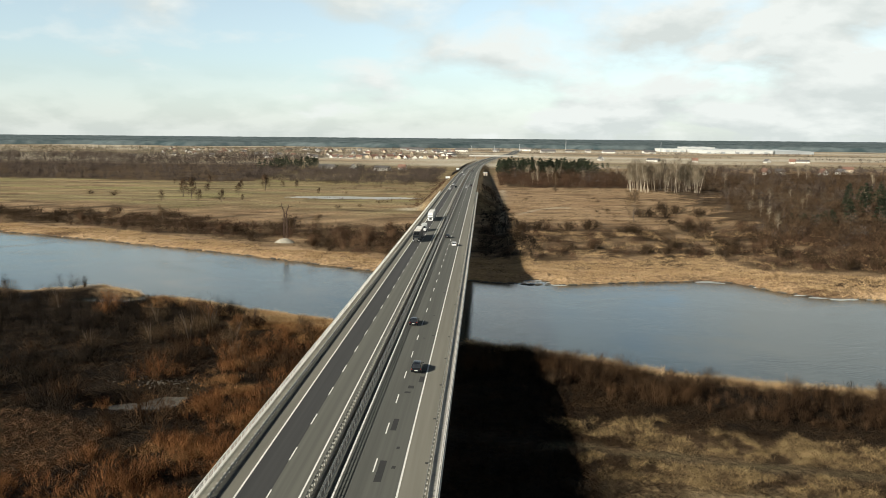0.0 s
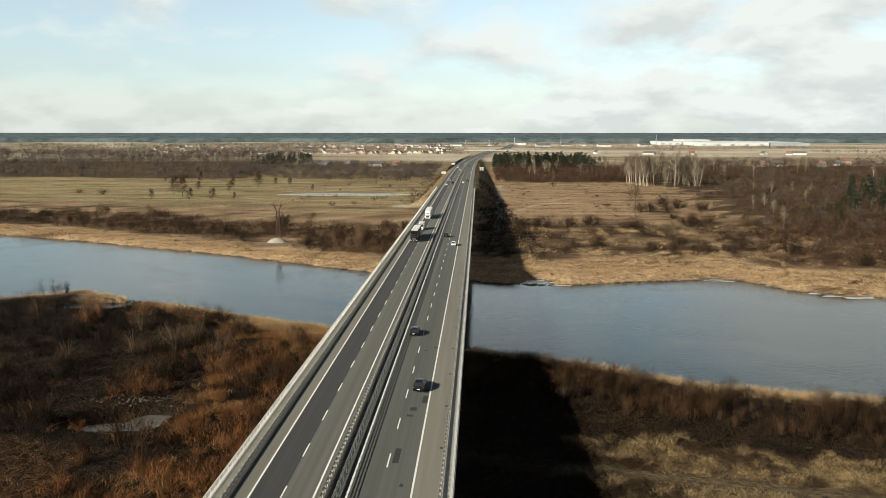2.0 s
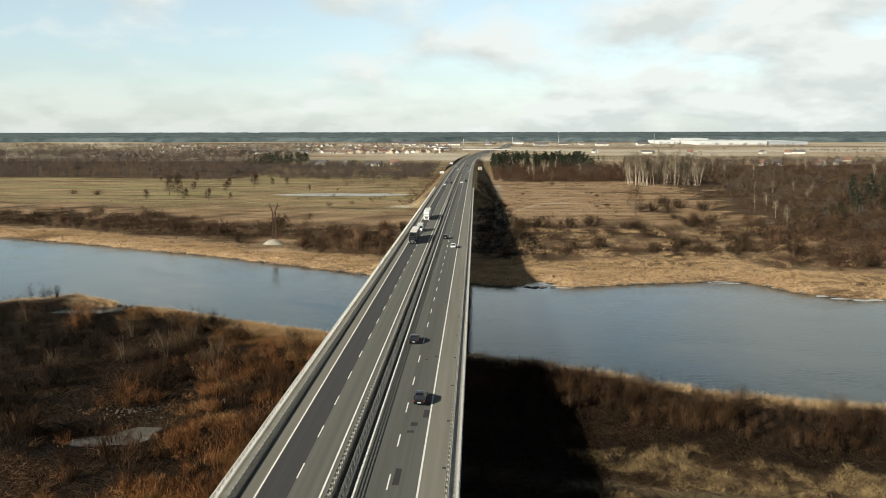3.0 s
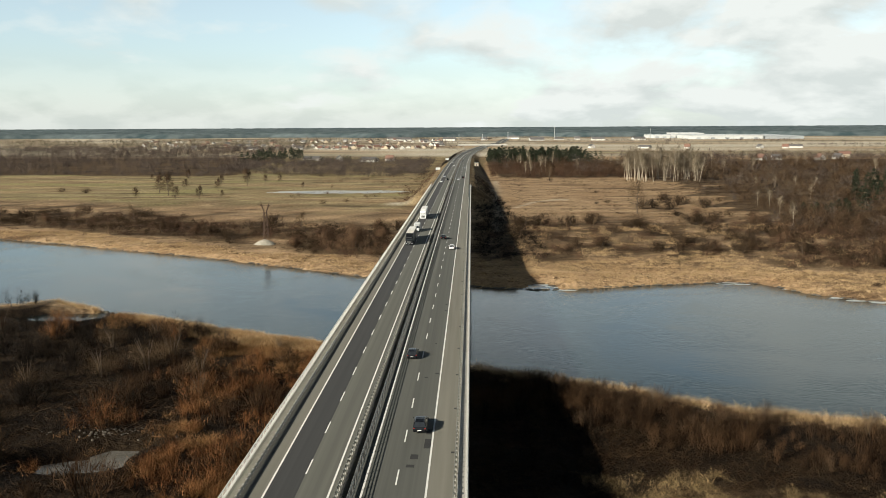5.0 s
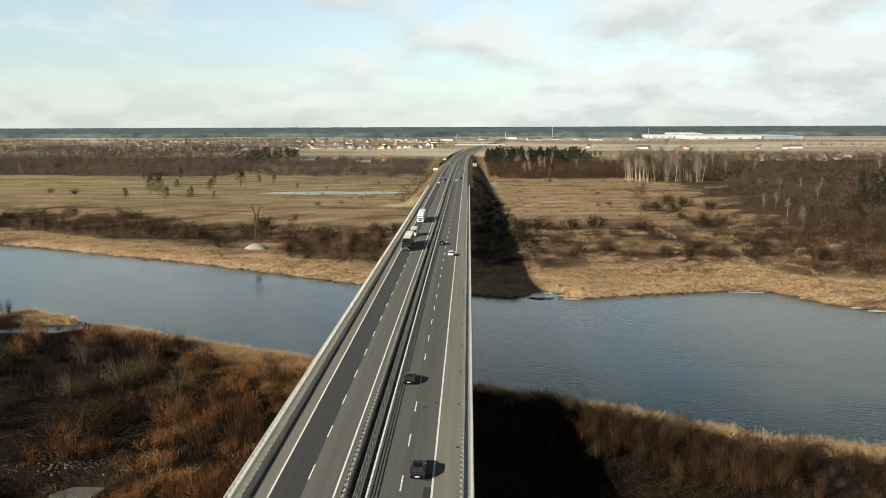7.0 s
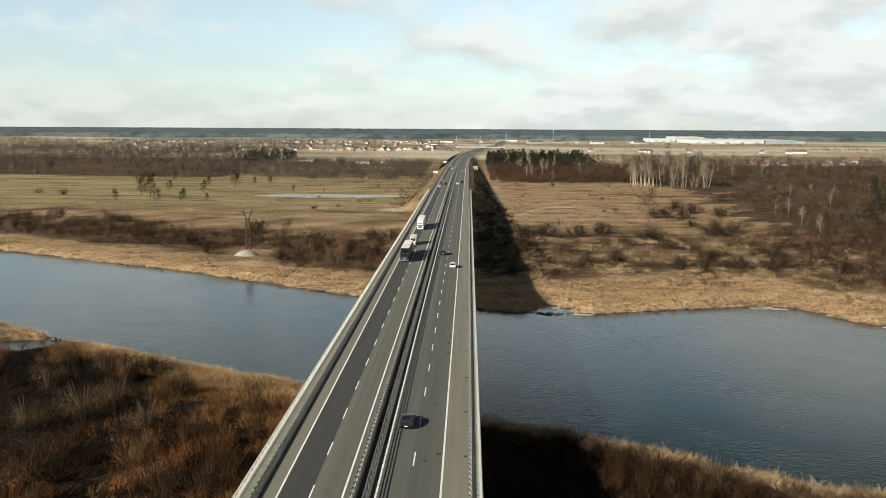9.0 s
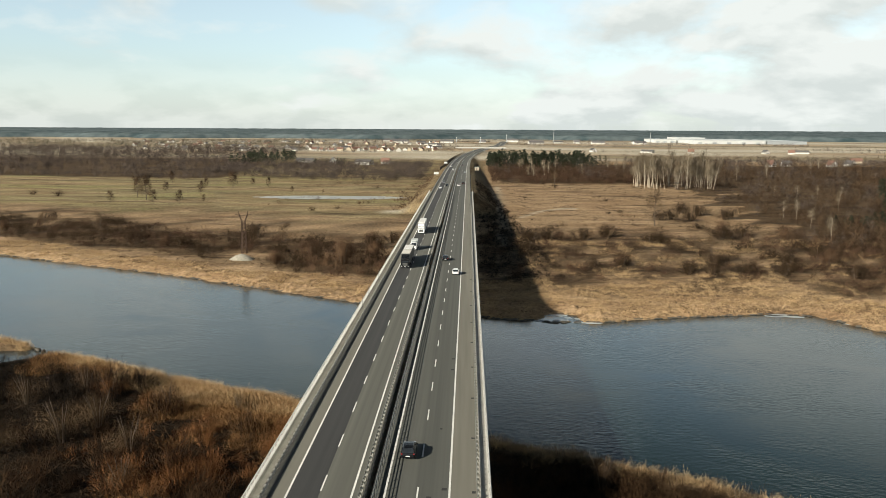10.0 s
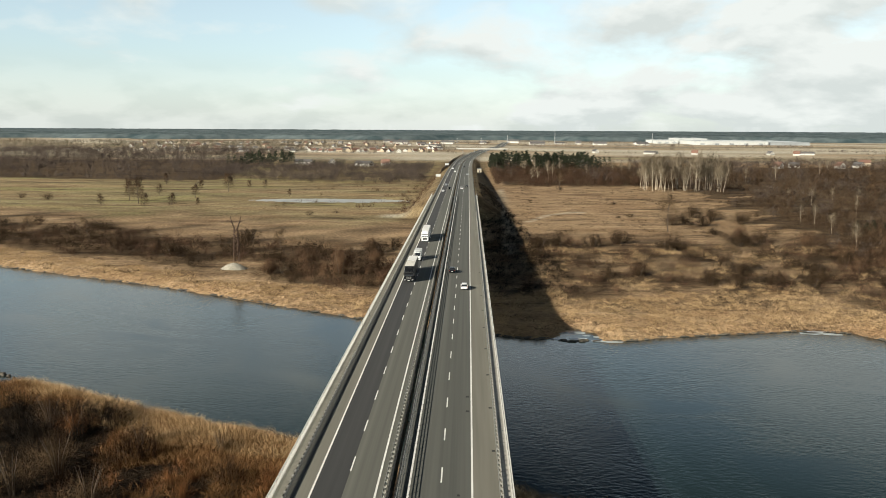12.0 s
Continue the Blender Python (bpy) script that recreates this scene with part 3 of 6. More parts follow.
for x, y, w, l in ((1.55, 5.6, 1.0, 1.4), (1.25, 3.0, 1.0, 0.8), (3.0, 13.4, 0.75, 1.7), (3.05, 9.6, 1.0, 3.0), (0.85, -10.6, 0.8, 4.4), (0.85, -25.6, 0.9, 6.0), (2.2, -18.6, 0.45, 0.8), (2.3, -24.5, 0.5, 0.8), (1.3, 35.6, 0.6, 0.5), (2.95, 37.6, 0.6, 0.6), (3.0, 80.5, 0.55, 0.7), (3.0, 86.5, 0.55, 0.7), (2.0, 55.0, 0.35, 0.5)):
    part("asphalt_patch", Geo().sheet([[(-w / 2, -l / 2, 0), (w / 2, -l / 2, 0)], [(-w / 2 + 0.06, l / 2, 0), (w / 2, l / 2 - 0.05, 0)]]), PATCH, road, "dark repaired patch", at=pose(x, y, 0.008))
drain = Geo().box(-0.22, 0.22, -0.25, 0.25, 0.0, 0.012).mesh("drain", PATCH)
for k in range(-6, 28):
    part("drain", drain, PATCH, road, at=pose(6.3, 15.0 * k + 7, 0.002))


def deck(name, x0, x1, fascia0, fascia1, walk0, walk1, walk_mat):
    d = thing(name, "long concrete girder bridge deck over the river", "bridge", group="bridge decks")
    part("slab", sweep(rect(x0, x1, -0.38, -0.03), -170, BRIDGE_END), CONCRETE, d)
    mid = (x0 + x1) / 2
    for c in (mid - 3.4, mid + 3.4):
        part("girder", sweep([(c - 0.9, -0.38), (c - 0.55, -2.6), (c + 0.55, -2.6), (c + 0.9, -0.38)], -170, BRIDGE_END), CONCRETE, d)
    part("fascia", sweep(rect(fascia0, fascia1, -0.75, 0.2), -170, BRIDGE_END), CONCRETE_PALE, d, "pale precast edge beam")
    part("walkway", sweep(rect(walk0, walk1, -0.03, 0.16), -170, BRIDGE_END), walk_mat, d)
    return d


left_deck = deck("bridge_deck", LEFT_OUT, LEFT_IN, LEFT_OUT - 0.02, -18.45, -18.45, -17.45, WALKWAY)
part("edge_web", sweep(rect(LEFT_IN - 0.35, LEFT_IN - 0.01, -2.6, -0.38), -170, BRIDGE_END), CONCRETE, left_deck)
# kerbs coloured black to widen the shaded gap between the decks
part("kerb", sweep(rect(-5.98, -5.76, -0.03, 0.03), -170, BRIDGE_END), PATCH, left_deck)
right_deck = deck("bridge_deck", RIGHT_IN, RIGHT_OUT, 7.95, RIGHT_OUT + 0.02, 7.0, 7.95, CONCRETE)
part("edge_web", sweep(rect(RIGHT_IN + 0.01, RIGHT_IN + 0.35, -2.6, -0.38), -170, BRIDGE_END), CONCRETE, right_deck)
part("gutter", sweep(rect(6.6, 7.0, -0.03, 0.004), -170, BRIDGE_END), SHOULDER, right_deck, "dusty gutter strip")
part("kerb", sweep(rect(-5.14, -4.72, -0.03, 0.03), -170, BRIDGE_END), PATCH, right_deck)


def pier(y, c):
    floor = min(float(land(c, y)), LEVEL - 1.0) - 1.0
    p = thing("bridge_pier", "grey concrete bridge pier with cross beam", "pier", pose(c, y, floor), "bridge piers")
    top = -2.6 - floor
    part("cross_beam", Geo().prism([(-5.2, top - 0.6), (-4.3, top - 1.4), (4.3, top - 1.4), (5.2, top - 0.6), (5.2, top), (-5.2, top)], "y", -0.9, 0.9), CONCRETE, p)
    for s in (-3.2, 3.2):
        part("column", Geo().tube([(s, 0, 0), (s, 0, top - 1.2)], [0.85, 0.85], 14), CONCRETE, p)
    part("footing", Geo().box(-5.0, 5.0, -1.6, 1.6, 0, 1.1), CONCRETE, p)


for y in range(-142, 420, 50):
    for c in ((LEFT_OUT + LEFT_IN) / 2, (RIGHT_IN + RIGHT_OUT) / 2):
        pier(float(y), c)
part("abutment", sweep(rect(-19.6, 8.7, -14.5, -0.4), BRIDGE_END - 1.2, BRIDGE_END + 1.5, 1.0), CONCRETE).name = "abutment"
tagged(bpy.data.objects["abutment"], "concrete bridge abutment in the embankment", "abutment")

# guard rails: two corrugated beams on posts with spacers
GUARD_POST = Geo().box(-0.06, 0.06, -0.05, 0.05, 0, 0.72).box(-0.14, 0.14, -0.15, 0.15, 0.50, 0.73).mesh("post", STEEL_PALE)
TALL_POST = Geo().box(-0.05, 0.05, -0.03, 0.03, 0, 1.52).box(-0.06, 0.12, -0.05, 0.05, 0.24, 0.38).mesh("post", STEEL_DARK)


def wave_beam(x, face, drop=0.0):
    f = 0.04 * face
    return [(u, w - drop) for u, w in [(x, 0.44), (x + f, 0.48), (x + f, 0.53), (x, 0.58), (x, 0.62), (x + f, 0.66), (x + f, 0.71), (x, 0.76), (x - 0.012 * face, 0.76), (x - 0.012 * face, 0.44)]]


def guard_rail(x, foot, face, y0, y1, single=300, step=1.333, label="galvanised steel crash barrier on short posts", tall=False, drop=0.0):
    g = thing("guard_rail", label, "guard rail", pose(0, 0, foot), "guard rails")
    part("beam", sweep(wave_beam(x + 0.15 * face, face, drop), y0, y1), STEEL, g)
    for z in (0.95, 1.2, 1.46) if tall else ():
        part("tube", sweep([(x + 0.055 * math.cos(a), z + 0.055 * math.sin(a)) for a in (0.5, 1.55, 2.6, 3.65, 4.7, 5.75)], y0, y1), STEEL, g)
    rest = Geo()
    n = int((y1 - y0) / step)
    first = int((-62 - y0) / step) if y0 < -62 else 0
    for k in range(n):
        y = y0 + k * step
        if single and first <= k < first + single:
            part("post", TALL_POST if tall else GUARD_POST, STEEL, g, at=pose(x, y, 0 if tall else -drop))
        else:
            cx, cz = x + float(road_x(y)), float(road_z(y))
            rest.box(cx - 0.06, cx + 0.06, y - 0.05, y + 0.05, cz, cz + (1.52 if tall else 0.72))
            rest.box(cx - 0.17, cx + 0.17, y - 0.07, y + 0.07, cz + 0.5, cz + 0.66)
    tagged(part("posts", rest, STEEL, g), kind="stuff")
    return g


for x, face in ((6.8, -1), (-17.15, 1), (-6.18, -1), (-4.6, 1)):
    guard_rail(x, 0.0, face, -170, BRIDGE_END + 0.0, step=2.0 if x == -4.6 else 1.333, tall=x == -4.6, drop={-4.6: 0.30, -17.15: 0.12}.get(x, 0.0))
for x, face in ((6.9, -1), (-17.2, 1), (-5.9, -1), (-4.9, 1)):
    guard_rail(x, -0.02, face, BRIDGE_END + 1, 1500, 0, 4.0, "steel crash barrier along the road embankment")

# railings along the outer edges and the inner edge of the right deck
RAIL_POST = Geo().box(-0.045, 0.045, -0.035, 0.035, 0, 1.12).mesh("post", STEEL)
PALE_POST = Geo().box(-0.045, 0.045, -0.035, 0.035, 0, 1.12).mesh("post", CONCRETE_PALE)


def railing(x, foot, height, mat, frame_mat, bars=0.2, step=1.5):
    g = thing("railing", "pale steel bridge railing with upright bars", "railing", pose(0, 0, foot), "bridge railings")
    part("handrail", sweep(rect(x - 0.07, x + 0.07, height - 0.07, height), -170, BRIDGE_END), mat, g)
    part("bottom_rail", sweep(rect(x - 0.03, x + 0.03, 0.1, 0.15), -170, BRIDGE_END), mat, g)
    rest, thin = Geo(), []
    for k in range(int((BRIDGE_END + 170) / step)):
        y = -170 + k * step
        if -62 < y < 388:
            part("post", RAIL_POST if frame_mat is STEEL else PALE_POST, mat, g, at=pose(x, y, 0) @ Matrix.Diagonal((1, 1, height / 1.12, 1)))
        else:
            rest.box(x - 0.045, x + 0.045, y - 0.035, y + 0.035, 0, height)
    tagged(part("posts", rest, frame_mat, g), kind="stuff")
    y = np.arange(-170, BRIDGE_END, bars)
    w = 0.012
    a = np.stack([np.full_like(y, x), y - w, np.full_like(y, 0.13)], -1)
    b = np.stack([np.full_like(y, x), y + w, np.full_like(y, 0.13)], -1)
    lift = np.array([0, 0, height - 0.2])
    side = np.array([0.013, 0, 0])
    tris = []
    for s in (-1, 1):
        tris += [np.stack([a + s * side, b + s * side, b + lift + s * side], 1), np.stack([a + s * side, b + lift + s * side, a + lift + s * side], 1)]
    c, d = a - side, a + side
    tris += [np.stack([c, d, d + lift], 1), np.stack([c, d + lift, c + lift], 1)]
    tagged(part("infill", raw_mesh("infill", np.concatenate(tris), frame_mat), frame_mat, g), kind="stuff")


railing(-18.45, 0.2, 1.12, CONCRETE_PALE, CONCRETE_PALE)
railing(8.1, 0.2, 1.1, CONCRETE_PALE, STEEL)

# short marker posts with a side arm on the walkway over the far shore
for y in (124.0, 135.0, 155.0):
    m = thing("marker_post", "thin dark marker post with a short arm on the walkway", "post", pose(-18.2, y, 0.16), "walkway marker posts")
    part("pole", Geo().tube([(0, 0, -0.02), (0, 0, 2.6)], [0.05, 0.045], 6), STEEL_DARK, m)
    part("arm", Geo().tube([(0, 0, 1.25), (0.75, 0, 1.3)], [0.035, 0.03], 5), STEEL_DARK, m)
    part("foot_plate", Geo().box(-0.14, 0.14, -0.14, 0.14, -0.01, 0.03), STEEL_DARK, m)

# overpass and noise barrier where the road bends away
over = thing("overpass", "white concrete road overpass across the carriageways", "bridge", pose(15, 1440, 0))
oz = float(road_z(1440))
part("span", Geo().box(-34, 62, -5.5, 5.5, oz + 5.6, oz + 6.8), CONCRETE, over)
part("parapet", Geo().box(-34, 62, -5.7, -5.4, oz + 6.8, oz + 7.8), CONCRETE_PALE, over)
for x in (-22, 0, 22):
    part("pier", Geo().tube([(x, 0, oz - 1), (x, 0, oz + 5.6)], [0.7, 0.7], 10), CONCRETE, over)
barrier = thing("noise_barrier", "dark timber noise barrier beside the road", "noise barrier")
for k in range(120):
    y = 760 + 5.0 * k
    cx = -21.5 + float(road_x(y)) - 3.0 * float(smooth((880 - y) / 120))
    z = float(land(cx, y))
    part("panel", Geo().box(-0.08, 0.08, -2.45, 2.45, 0, 3.4 - 0.3 * (k % 9 == 0)), BARK, barrier, at=pose(cx, y, z - 0.15))

# ---------------------------------------------------------------- vegetation


def unit(n):
    v = rng.normal(size=(n, 3))
    return v / np.linalg.norm(v, axis=1, keepdims=True)


def blades(base, tip, width, heart=None):
    """Thin pointed triangles from base to tip; with a heart, they mostly face out from that height."""
    d = tip - base
    face = unit(len(d))
    if heart is not None:
        out = (base + tip) / 2 - np.array([0, 0, heart])
        face = out / (np.linalg.norm(out, axis=1, keepdims=True) + 1e-6) + 0.45 * face
    s = np.cross(d, face)
    s /= np.linalg.norm(s, axis=1, keepdims=True) + 1e-9
    w = np.broadcast_to(np.asarray(width), (len(d),))[:, None]
    return np.stack([base - s * w / 2, base + s * w / 2, tip], 1)


def tuft_proto(n, width, lean=0.25, spread=0.35):
    base = np.stack([rng.normal(size=n) * spread, rng.normal(size=n) * spread, np.zeros(n)], 1)
    tip = base + np.stack([rng.normal(size=n) * lean, rng.normal(size=n) * lean, rng.uniform(0.6, 1.05, n)], 1)
    return blades(base, tip, width)


def bulge(p, heart=0.35, loose=0.16):
    """For each triangle of a plant, the way out from its heart, a little at random."""
    v = p[:, :3].mean(1) - np.array([0, 0, heart])
    v = v / (np.linalg.norm(v, axis=1, keepdims=True) + 1e-6) + loose * unit(len(p))
    return v / np.linalg.norm(v, axis=1, keepdims=True)


def scatter(protos, x, y, h, wide=1.0, sink=0.1, heart=0.35):
    """Copies of the prototypes on the ground, joined into one array."""
    z = land(x, y) - sink
    out = []
    which = rng.integers(0, len(protos), len(x))
    for i, p in enumerate(protos):
        m = np.nonzero(which == i)[0]
        if not len(m):
            continue
        a = rng.uniform(0, 2 * math.pi, len(m))
        c, s = np.cos(a)[:, None, None], np.sin(a)[:, None, None]
        hh = h[m][:, None, None]
        ww = hh * wide
        px, py, pz = p[None, :, :3, 0], p[None, :, :3, 1], p[None, :, :3, 2]
        t = np.stack([(px * c - py * s) * ww + x[m][:, None, None], (px * s + py * c) * ww + y[m][:, None, None], pz * hh + z[m][:, None, None]], -1)
        v = p[:, 3] if p.shape[1] == 4 else bulge(p, heart)
        p = p[:, :3]
        cs, sn = np.cos(a)[:, None], np.sin(a)[:, None]
        v = np.stack([v[None, :, 0] * cs - v[None, :, 1] * sn, v[None, :, 0] * sn + v[None, :, 1] * cs, np.broadcast_to(v[None, :, 2], (len(m), len(p)))], -1)
        out.append(np.concatenate([t.reshape(-1, 3, 3), v.reshape(-1, 1, 3)], 1))
    return np.concatenate(out)


def sample(n, x0, x1, y0, y1, keep=None):
    x, y = rng.uniform(x0, x1, n), rng.uniform(y0, y1, n)
    ok = land(x, y) > LEVEL + 0.12
    ok &= ~((x > -20.5) & (x < 9.5) & (y < BRIDGE_END + 5) & (land(x, y) > -9))
    if keep is not None:
        ok &= keep(x, y)
    return x[ok], y[ok]


def stuff(name, tris, mat, label, category):
    return tagged(part(name, raw_mesh(name, tris, mat), mat), label, category, kind="stuff")


def off_road(x, y, gap=20):
    return np.abs(x - road_x(y) + 5.45) > gap


def south_of(x, y):
    return bank_y(NEAR_BANK, x) - y


def north_of(x, y):
    return y - bank_y(FAR_BANK, x)


def willow_proto(n, spread=0.7, width=0.006, stems=26, core=60, shoot=0.2, bulk=4.5, wild=0.5, stem=1.8):
    """A bare willow bush, one unit high: a rounded mass of thin upright shoots round a denser heart."""
    az = rng.uniform(0, 2 * math.pi, stems)
    out = np.sqrt(rng.uniform(0.02, 1.0, stems))
    top = np.sqrt(1 - 0.75 * out ** 2) * rng.uniform(0.78, 1.0, stems)
    end = np.stack([np.cos(az) * out * spread, np.sin(az) * out * spread, top], 1)
    foot = end * np.array([0.4, 0.4, 0.0])
    k = rng.integers(0, stems, n + core)
    f = rng.uniform(0.3, 0.92, n + core)[:, None]
    f[n:] *= 0.7
    base = foot[k] * (1 - f) + end[k] * f + rng.normal(size=(n + core, 3)) * np.array([0.085, 0.085, 0.04])
    way = 0.8 * (end - foot)[k] + np.array([0, 0, 0.2]) + wild * unit(n + core)
    way /= np.linalg.norm(way, axis=1, keepdims=True)
    tip = base + way * rng.uniform(0.4 * shoot, shoot, n + core)[:, None]
    base[:, 2], tip[:, 2] = np.maximum(base[:, 2], 0.02), np.maximum(tip[:, 2], 0.05)
    w = width * rng.uniform(0.6, 1.4, n + core)
    w[n:] *= bulk
    return np.concatenate([blades(base, tip, w, 0.35), blades(foot, end, width * stem, 0.35)])


SHRUB_NEAR = [willow_proto(340, 0.60 + 0.05 * i, 0.0084, 24, 50, 0.22, 3.6) for i in range(6)]
SHRUB = [willow_proto(98, 0.60 + 0.06 * i, 0.027, 8, 14, 0.14, 2.2, 1.0, 0.4) for i in range(6)]
WILLOW = [willow_proto(104, 0.56 + 0.05 * i, 0.025, 8, 12, 0.15, 2.2, 0.9, 0.4) for i in range(6)]
DOME = [willow_proto(220, 0.70 + 0.05 * i, 0.021, 16, 40, 0.11, 2.6, 1.0, 0.3) for i in range(6)]
REEDS = [tuft_proto(13, 0.05, 0.6, 0.5) for i in range(6)]
MATTED = [tuft_proto(11, 0.11, 1.0, 0.8) for i in range(6)]
TUSSOCK = [tuft_proto(16, 0.085, 0.8, 0.75) for i in range(6)]
TALL = [willow_proto(54, 0.40 + 0.03 * i, 0.024, 5, 8, 0.13, 2.0, 1.0, 0.35) for i in range(6)]
TALL_FINE = [willow_proto(104, 0.40 + 0.03 * i, 0.0165, 8, 12, 0.13, 1.6, 0.9, 0.4) for i in range(6)]
FARTREE = [willow_proto(15, 0.48, 0.05, 2, 2, 0.22, 1.8, 1.0, 0.4) for i in range(6)]
UP = rng.uniform


def uneven(x, y, size, seed=0):
    """Patches of no regular shape, about -1 to 1."""
    u, v = 0.8 * x + 0.6 * y, 0.8 * y - 0.6 * x
    u, v = u + 0.5 * size * wave(v, u, size * 0.9, seed + 2), v + 0.5 * size * wave(x, y, size * 0.7, seed + 5)
    return 0.6 * wave(u, v, size, seed) + 0.35 * wave(y, x, size * 0.43, seed + 1) + 0.25 * wave(v, x, size * 0.19, seed + 4)


def clumps(x, y, size, seed):
    """Bush height rises and falls over the clumps, about 0.5 to 1.25."""
    return 0.85 + 0.55 * uneven(x, y, size, seed)


# near bank, left of the bridge: willow scrub in clumps with dark hollows between
marsh = lambda x, y: ((x + 80) / 26) ** 2 + ((y - 8) / 17) ** 2 > 1


def scrub_left(x, y):
    pool = np.hypot((x + 55) / 13, (y - 36) / 8) > 1
    pool &= np.hypot((x + 111) / 20, (y - 130) / 10) > 1
    return (south_of(x, y) > 10 + 6 * wave(x, y, 9, 2) + np.where(x > -58, 9, 0)) & marsh(x, y) & pool & (x < -20.5 - np.clip(4 * wave(x, y, 8, 1), 0, 4))


hollow = lambda x, y: uneven(x, y, 11, 21)
rusty = lambda x, y: 0.2 * rng.normal(size=len(x)) + uneven(x, y, 20, 5) + 0.03 * (x + 45) - 0.004 * (y - 60)
x, y = sample(1900, -100, -20, -40, 160, lambda x, y: scrub_left(x, y) & (rusty(x, y) > 0.0) & (hollow(x, y) > -0.3))
stuff("willow_scrub", scatter(SHRUB_NEAR, x, y, UP(3.2, 5.6, len(x)) * clumps(x, y, 8, 4), 1.0), TWIG_RUST, "rust-brown bare willow scrub on the near bank", "scrub")
x, y = sample(1300, -190, -20, -40, 160, lambda x, y: scrub_left(x, y) & (rusty(x, y) < 0.1) & (hollow(x, y) > -0.3) & (uneven(x, y, 14, 3) + 0.025 * (-x - 62) < 0.2))
stuff("bare_scrub", scatter(SHRUB_NEAR, x, y, UP(4.0, 7.0, len(x)) * clumps(x, y, 9, 8), 1.0), TWIG_DEEP, "dark brown leafless scrub on the near bank", "scrub")
# a cloud's shadow over the far left, given by the twig colour
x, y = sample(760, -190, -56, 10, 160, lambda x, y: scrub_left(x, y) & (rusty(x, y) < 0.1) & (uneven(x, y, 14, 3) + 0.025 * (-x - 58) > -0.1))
stuff("bare_scrub", scatter(SHRUB_NEAR, x, y, UP(4.0, 6.8, len(x)) * clumps(x, y, 9, 8), 1.0), TWIG_SHADED, "bare scrub on the near bank, cloud shadow painted into its colour", "scrub")
x, y = sample(46000, -140, -20, 60, 160, lambda x, y: (south_of(x, y) > 0.5) & (south_of(x, y) < 9 + 5 * wave(x, y, 12, 3) + np.where(x > -58, 5, 0)) & ((x > -86) | (south_of(x, y) < 3.6)))
stuff("reed_fringe", scatter(REEDS, x, y, UP(0.8, 1.7, len(x))), REED, "straw-coloured reed fringe along the near shore", "reeds")
x, y = sample(34000, -95, -20, 0, 130, lambda x, y: (south_of(x, y) > 5) & marsh(x, y) & ((south_of(x, y) < 15 + 6 * wave(x, y, 10, 41) + np.where(x > -58, 9, 0)) | ((rusty(x, y) > 0.35) & (wave(x, y, 7, 42) > 0.2))))
stuff("rust_reeds", scatter(REEDS, x, y, UP(0.7, 1.6, len(x))), REED_RUST, "rust-coloured reeds between the willows", "reeds")
# shade on the undergrowth comes partly from this grass colour
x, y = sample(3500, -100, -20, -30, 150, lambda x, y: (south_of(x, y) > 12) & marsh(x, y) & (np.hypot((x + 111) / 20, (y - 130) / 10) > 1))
stuff("brown_grass", scatter(MATTED, x, y, UP(0.5, 1.1, len(x)), 1.3), REED_BROWN_SHADED, "brown matted grass under the scrub, darkened in colour for its shade", "grass")
x, y = sample(15000, -120, -40, -25, 40, lambda x, y: ~marsh(x, y) & (wave(x, y, 4, 8) > -0.75))
stuff("marsh_reeds", scatter(MATTED, x, y, UP(0.45, 0.95, len(x)) * clumps(x, y, 3, 6)), REED_MARSH, "low flattened brown reed marsh", "reeds")
x, y = sample(200, -112, -48, -25, 30, lambda x, y: ~marsh(x, y) & (wave(x, y, 9, 31) > 0.1))
stuff("bare_scrub", scatter(SHRUB_NEAR, x, y, UP(1.2, 2.6, len(x)), 0.9), TWIG_BROWN, "small brown bushes in the reed marsh", "scrub")
# near bank, right of the bridge
x, y = sample(2200, 9, 160, -10, 90, lambda x, y: (south_of(x, y) > 10.0 + 4 * uneven(x, y, 12, 3)) & (south_of(x, y) < 31 + 5 * wave(x, y, 10, 3)) & (hollow(x, y) > -0.6))
stuff("bare_scrub", scatter(SHRUB_NEAR, x, y, UP(3.2, 5.8, len(x)) * clumps(x, y, 8, 2), 0.9), TWIG_DEEP, "brown leafless scrub along the near shore", "scrub")
x, y = sample(750, 20, 160, -10, 90, lambda x, y: (south_of(x, y) > 10.0 + 4 * uneven(x, y, 12, 3)) & (south_of(x, y) < 32) & (wave(x, y, 9, 9) > 0.05))
stuff("willow_scrub", scatter(SHRUB_NEAR, x, y, UP(3.2, 5.4, len(x)) * clumps(x, y, 8, 2), 0.85), TWIG_BROWN, "rust-brown willow scrub along the near shore", "scrub")
x, y = sample(21000, 9, 170, 0, 92, lambda x, y: (south_of(x, y) > 0.4) & (south_of(x, y) < 8.0 + 3.5 * uneven(x, y, 8, 3)))
stuff("reed_fringe", scatter(REEDS, x, y, UP(0.8, 1.8, len(x))), REED, "straw-coloured reed fringe along the near shore", "reeds")
track = lambda x, y: np.abs(y - 15.5 + 0.19 * (x - 30)) > 2.0
tan_patch = lambda x, y: uneven(x, y, 12, 4)
x, y = sample(26000, 26, 130, -30, 45, lambda x, y: (y < 31 - 0.25 * (x - 34) + 4 * wave(x, y, 9, 6)) & track(x, y) & (tan_patch(x, y) > -0.15) & (y > 4 - 0.19 * (x - 30)))
stuff("tall_grass", scatter(REEDS, x, y, UP(0.6, 1.25, len(x)) * clumps(x, y, 3, 7)), REED_STRAW, "tall straw-coloured dry grass beside a track", "grass")
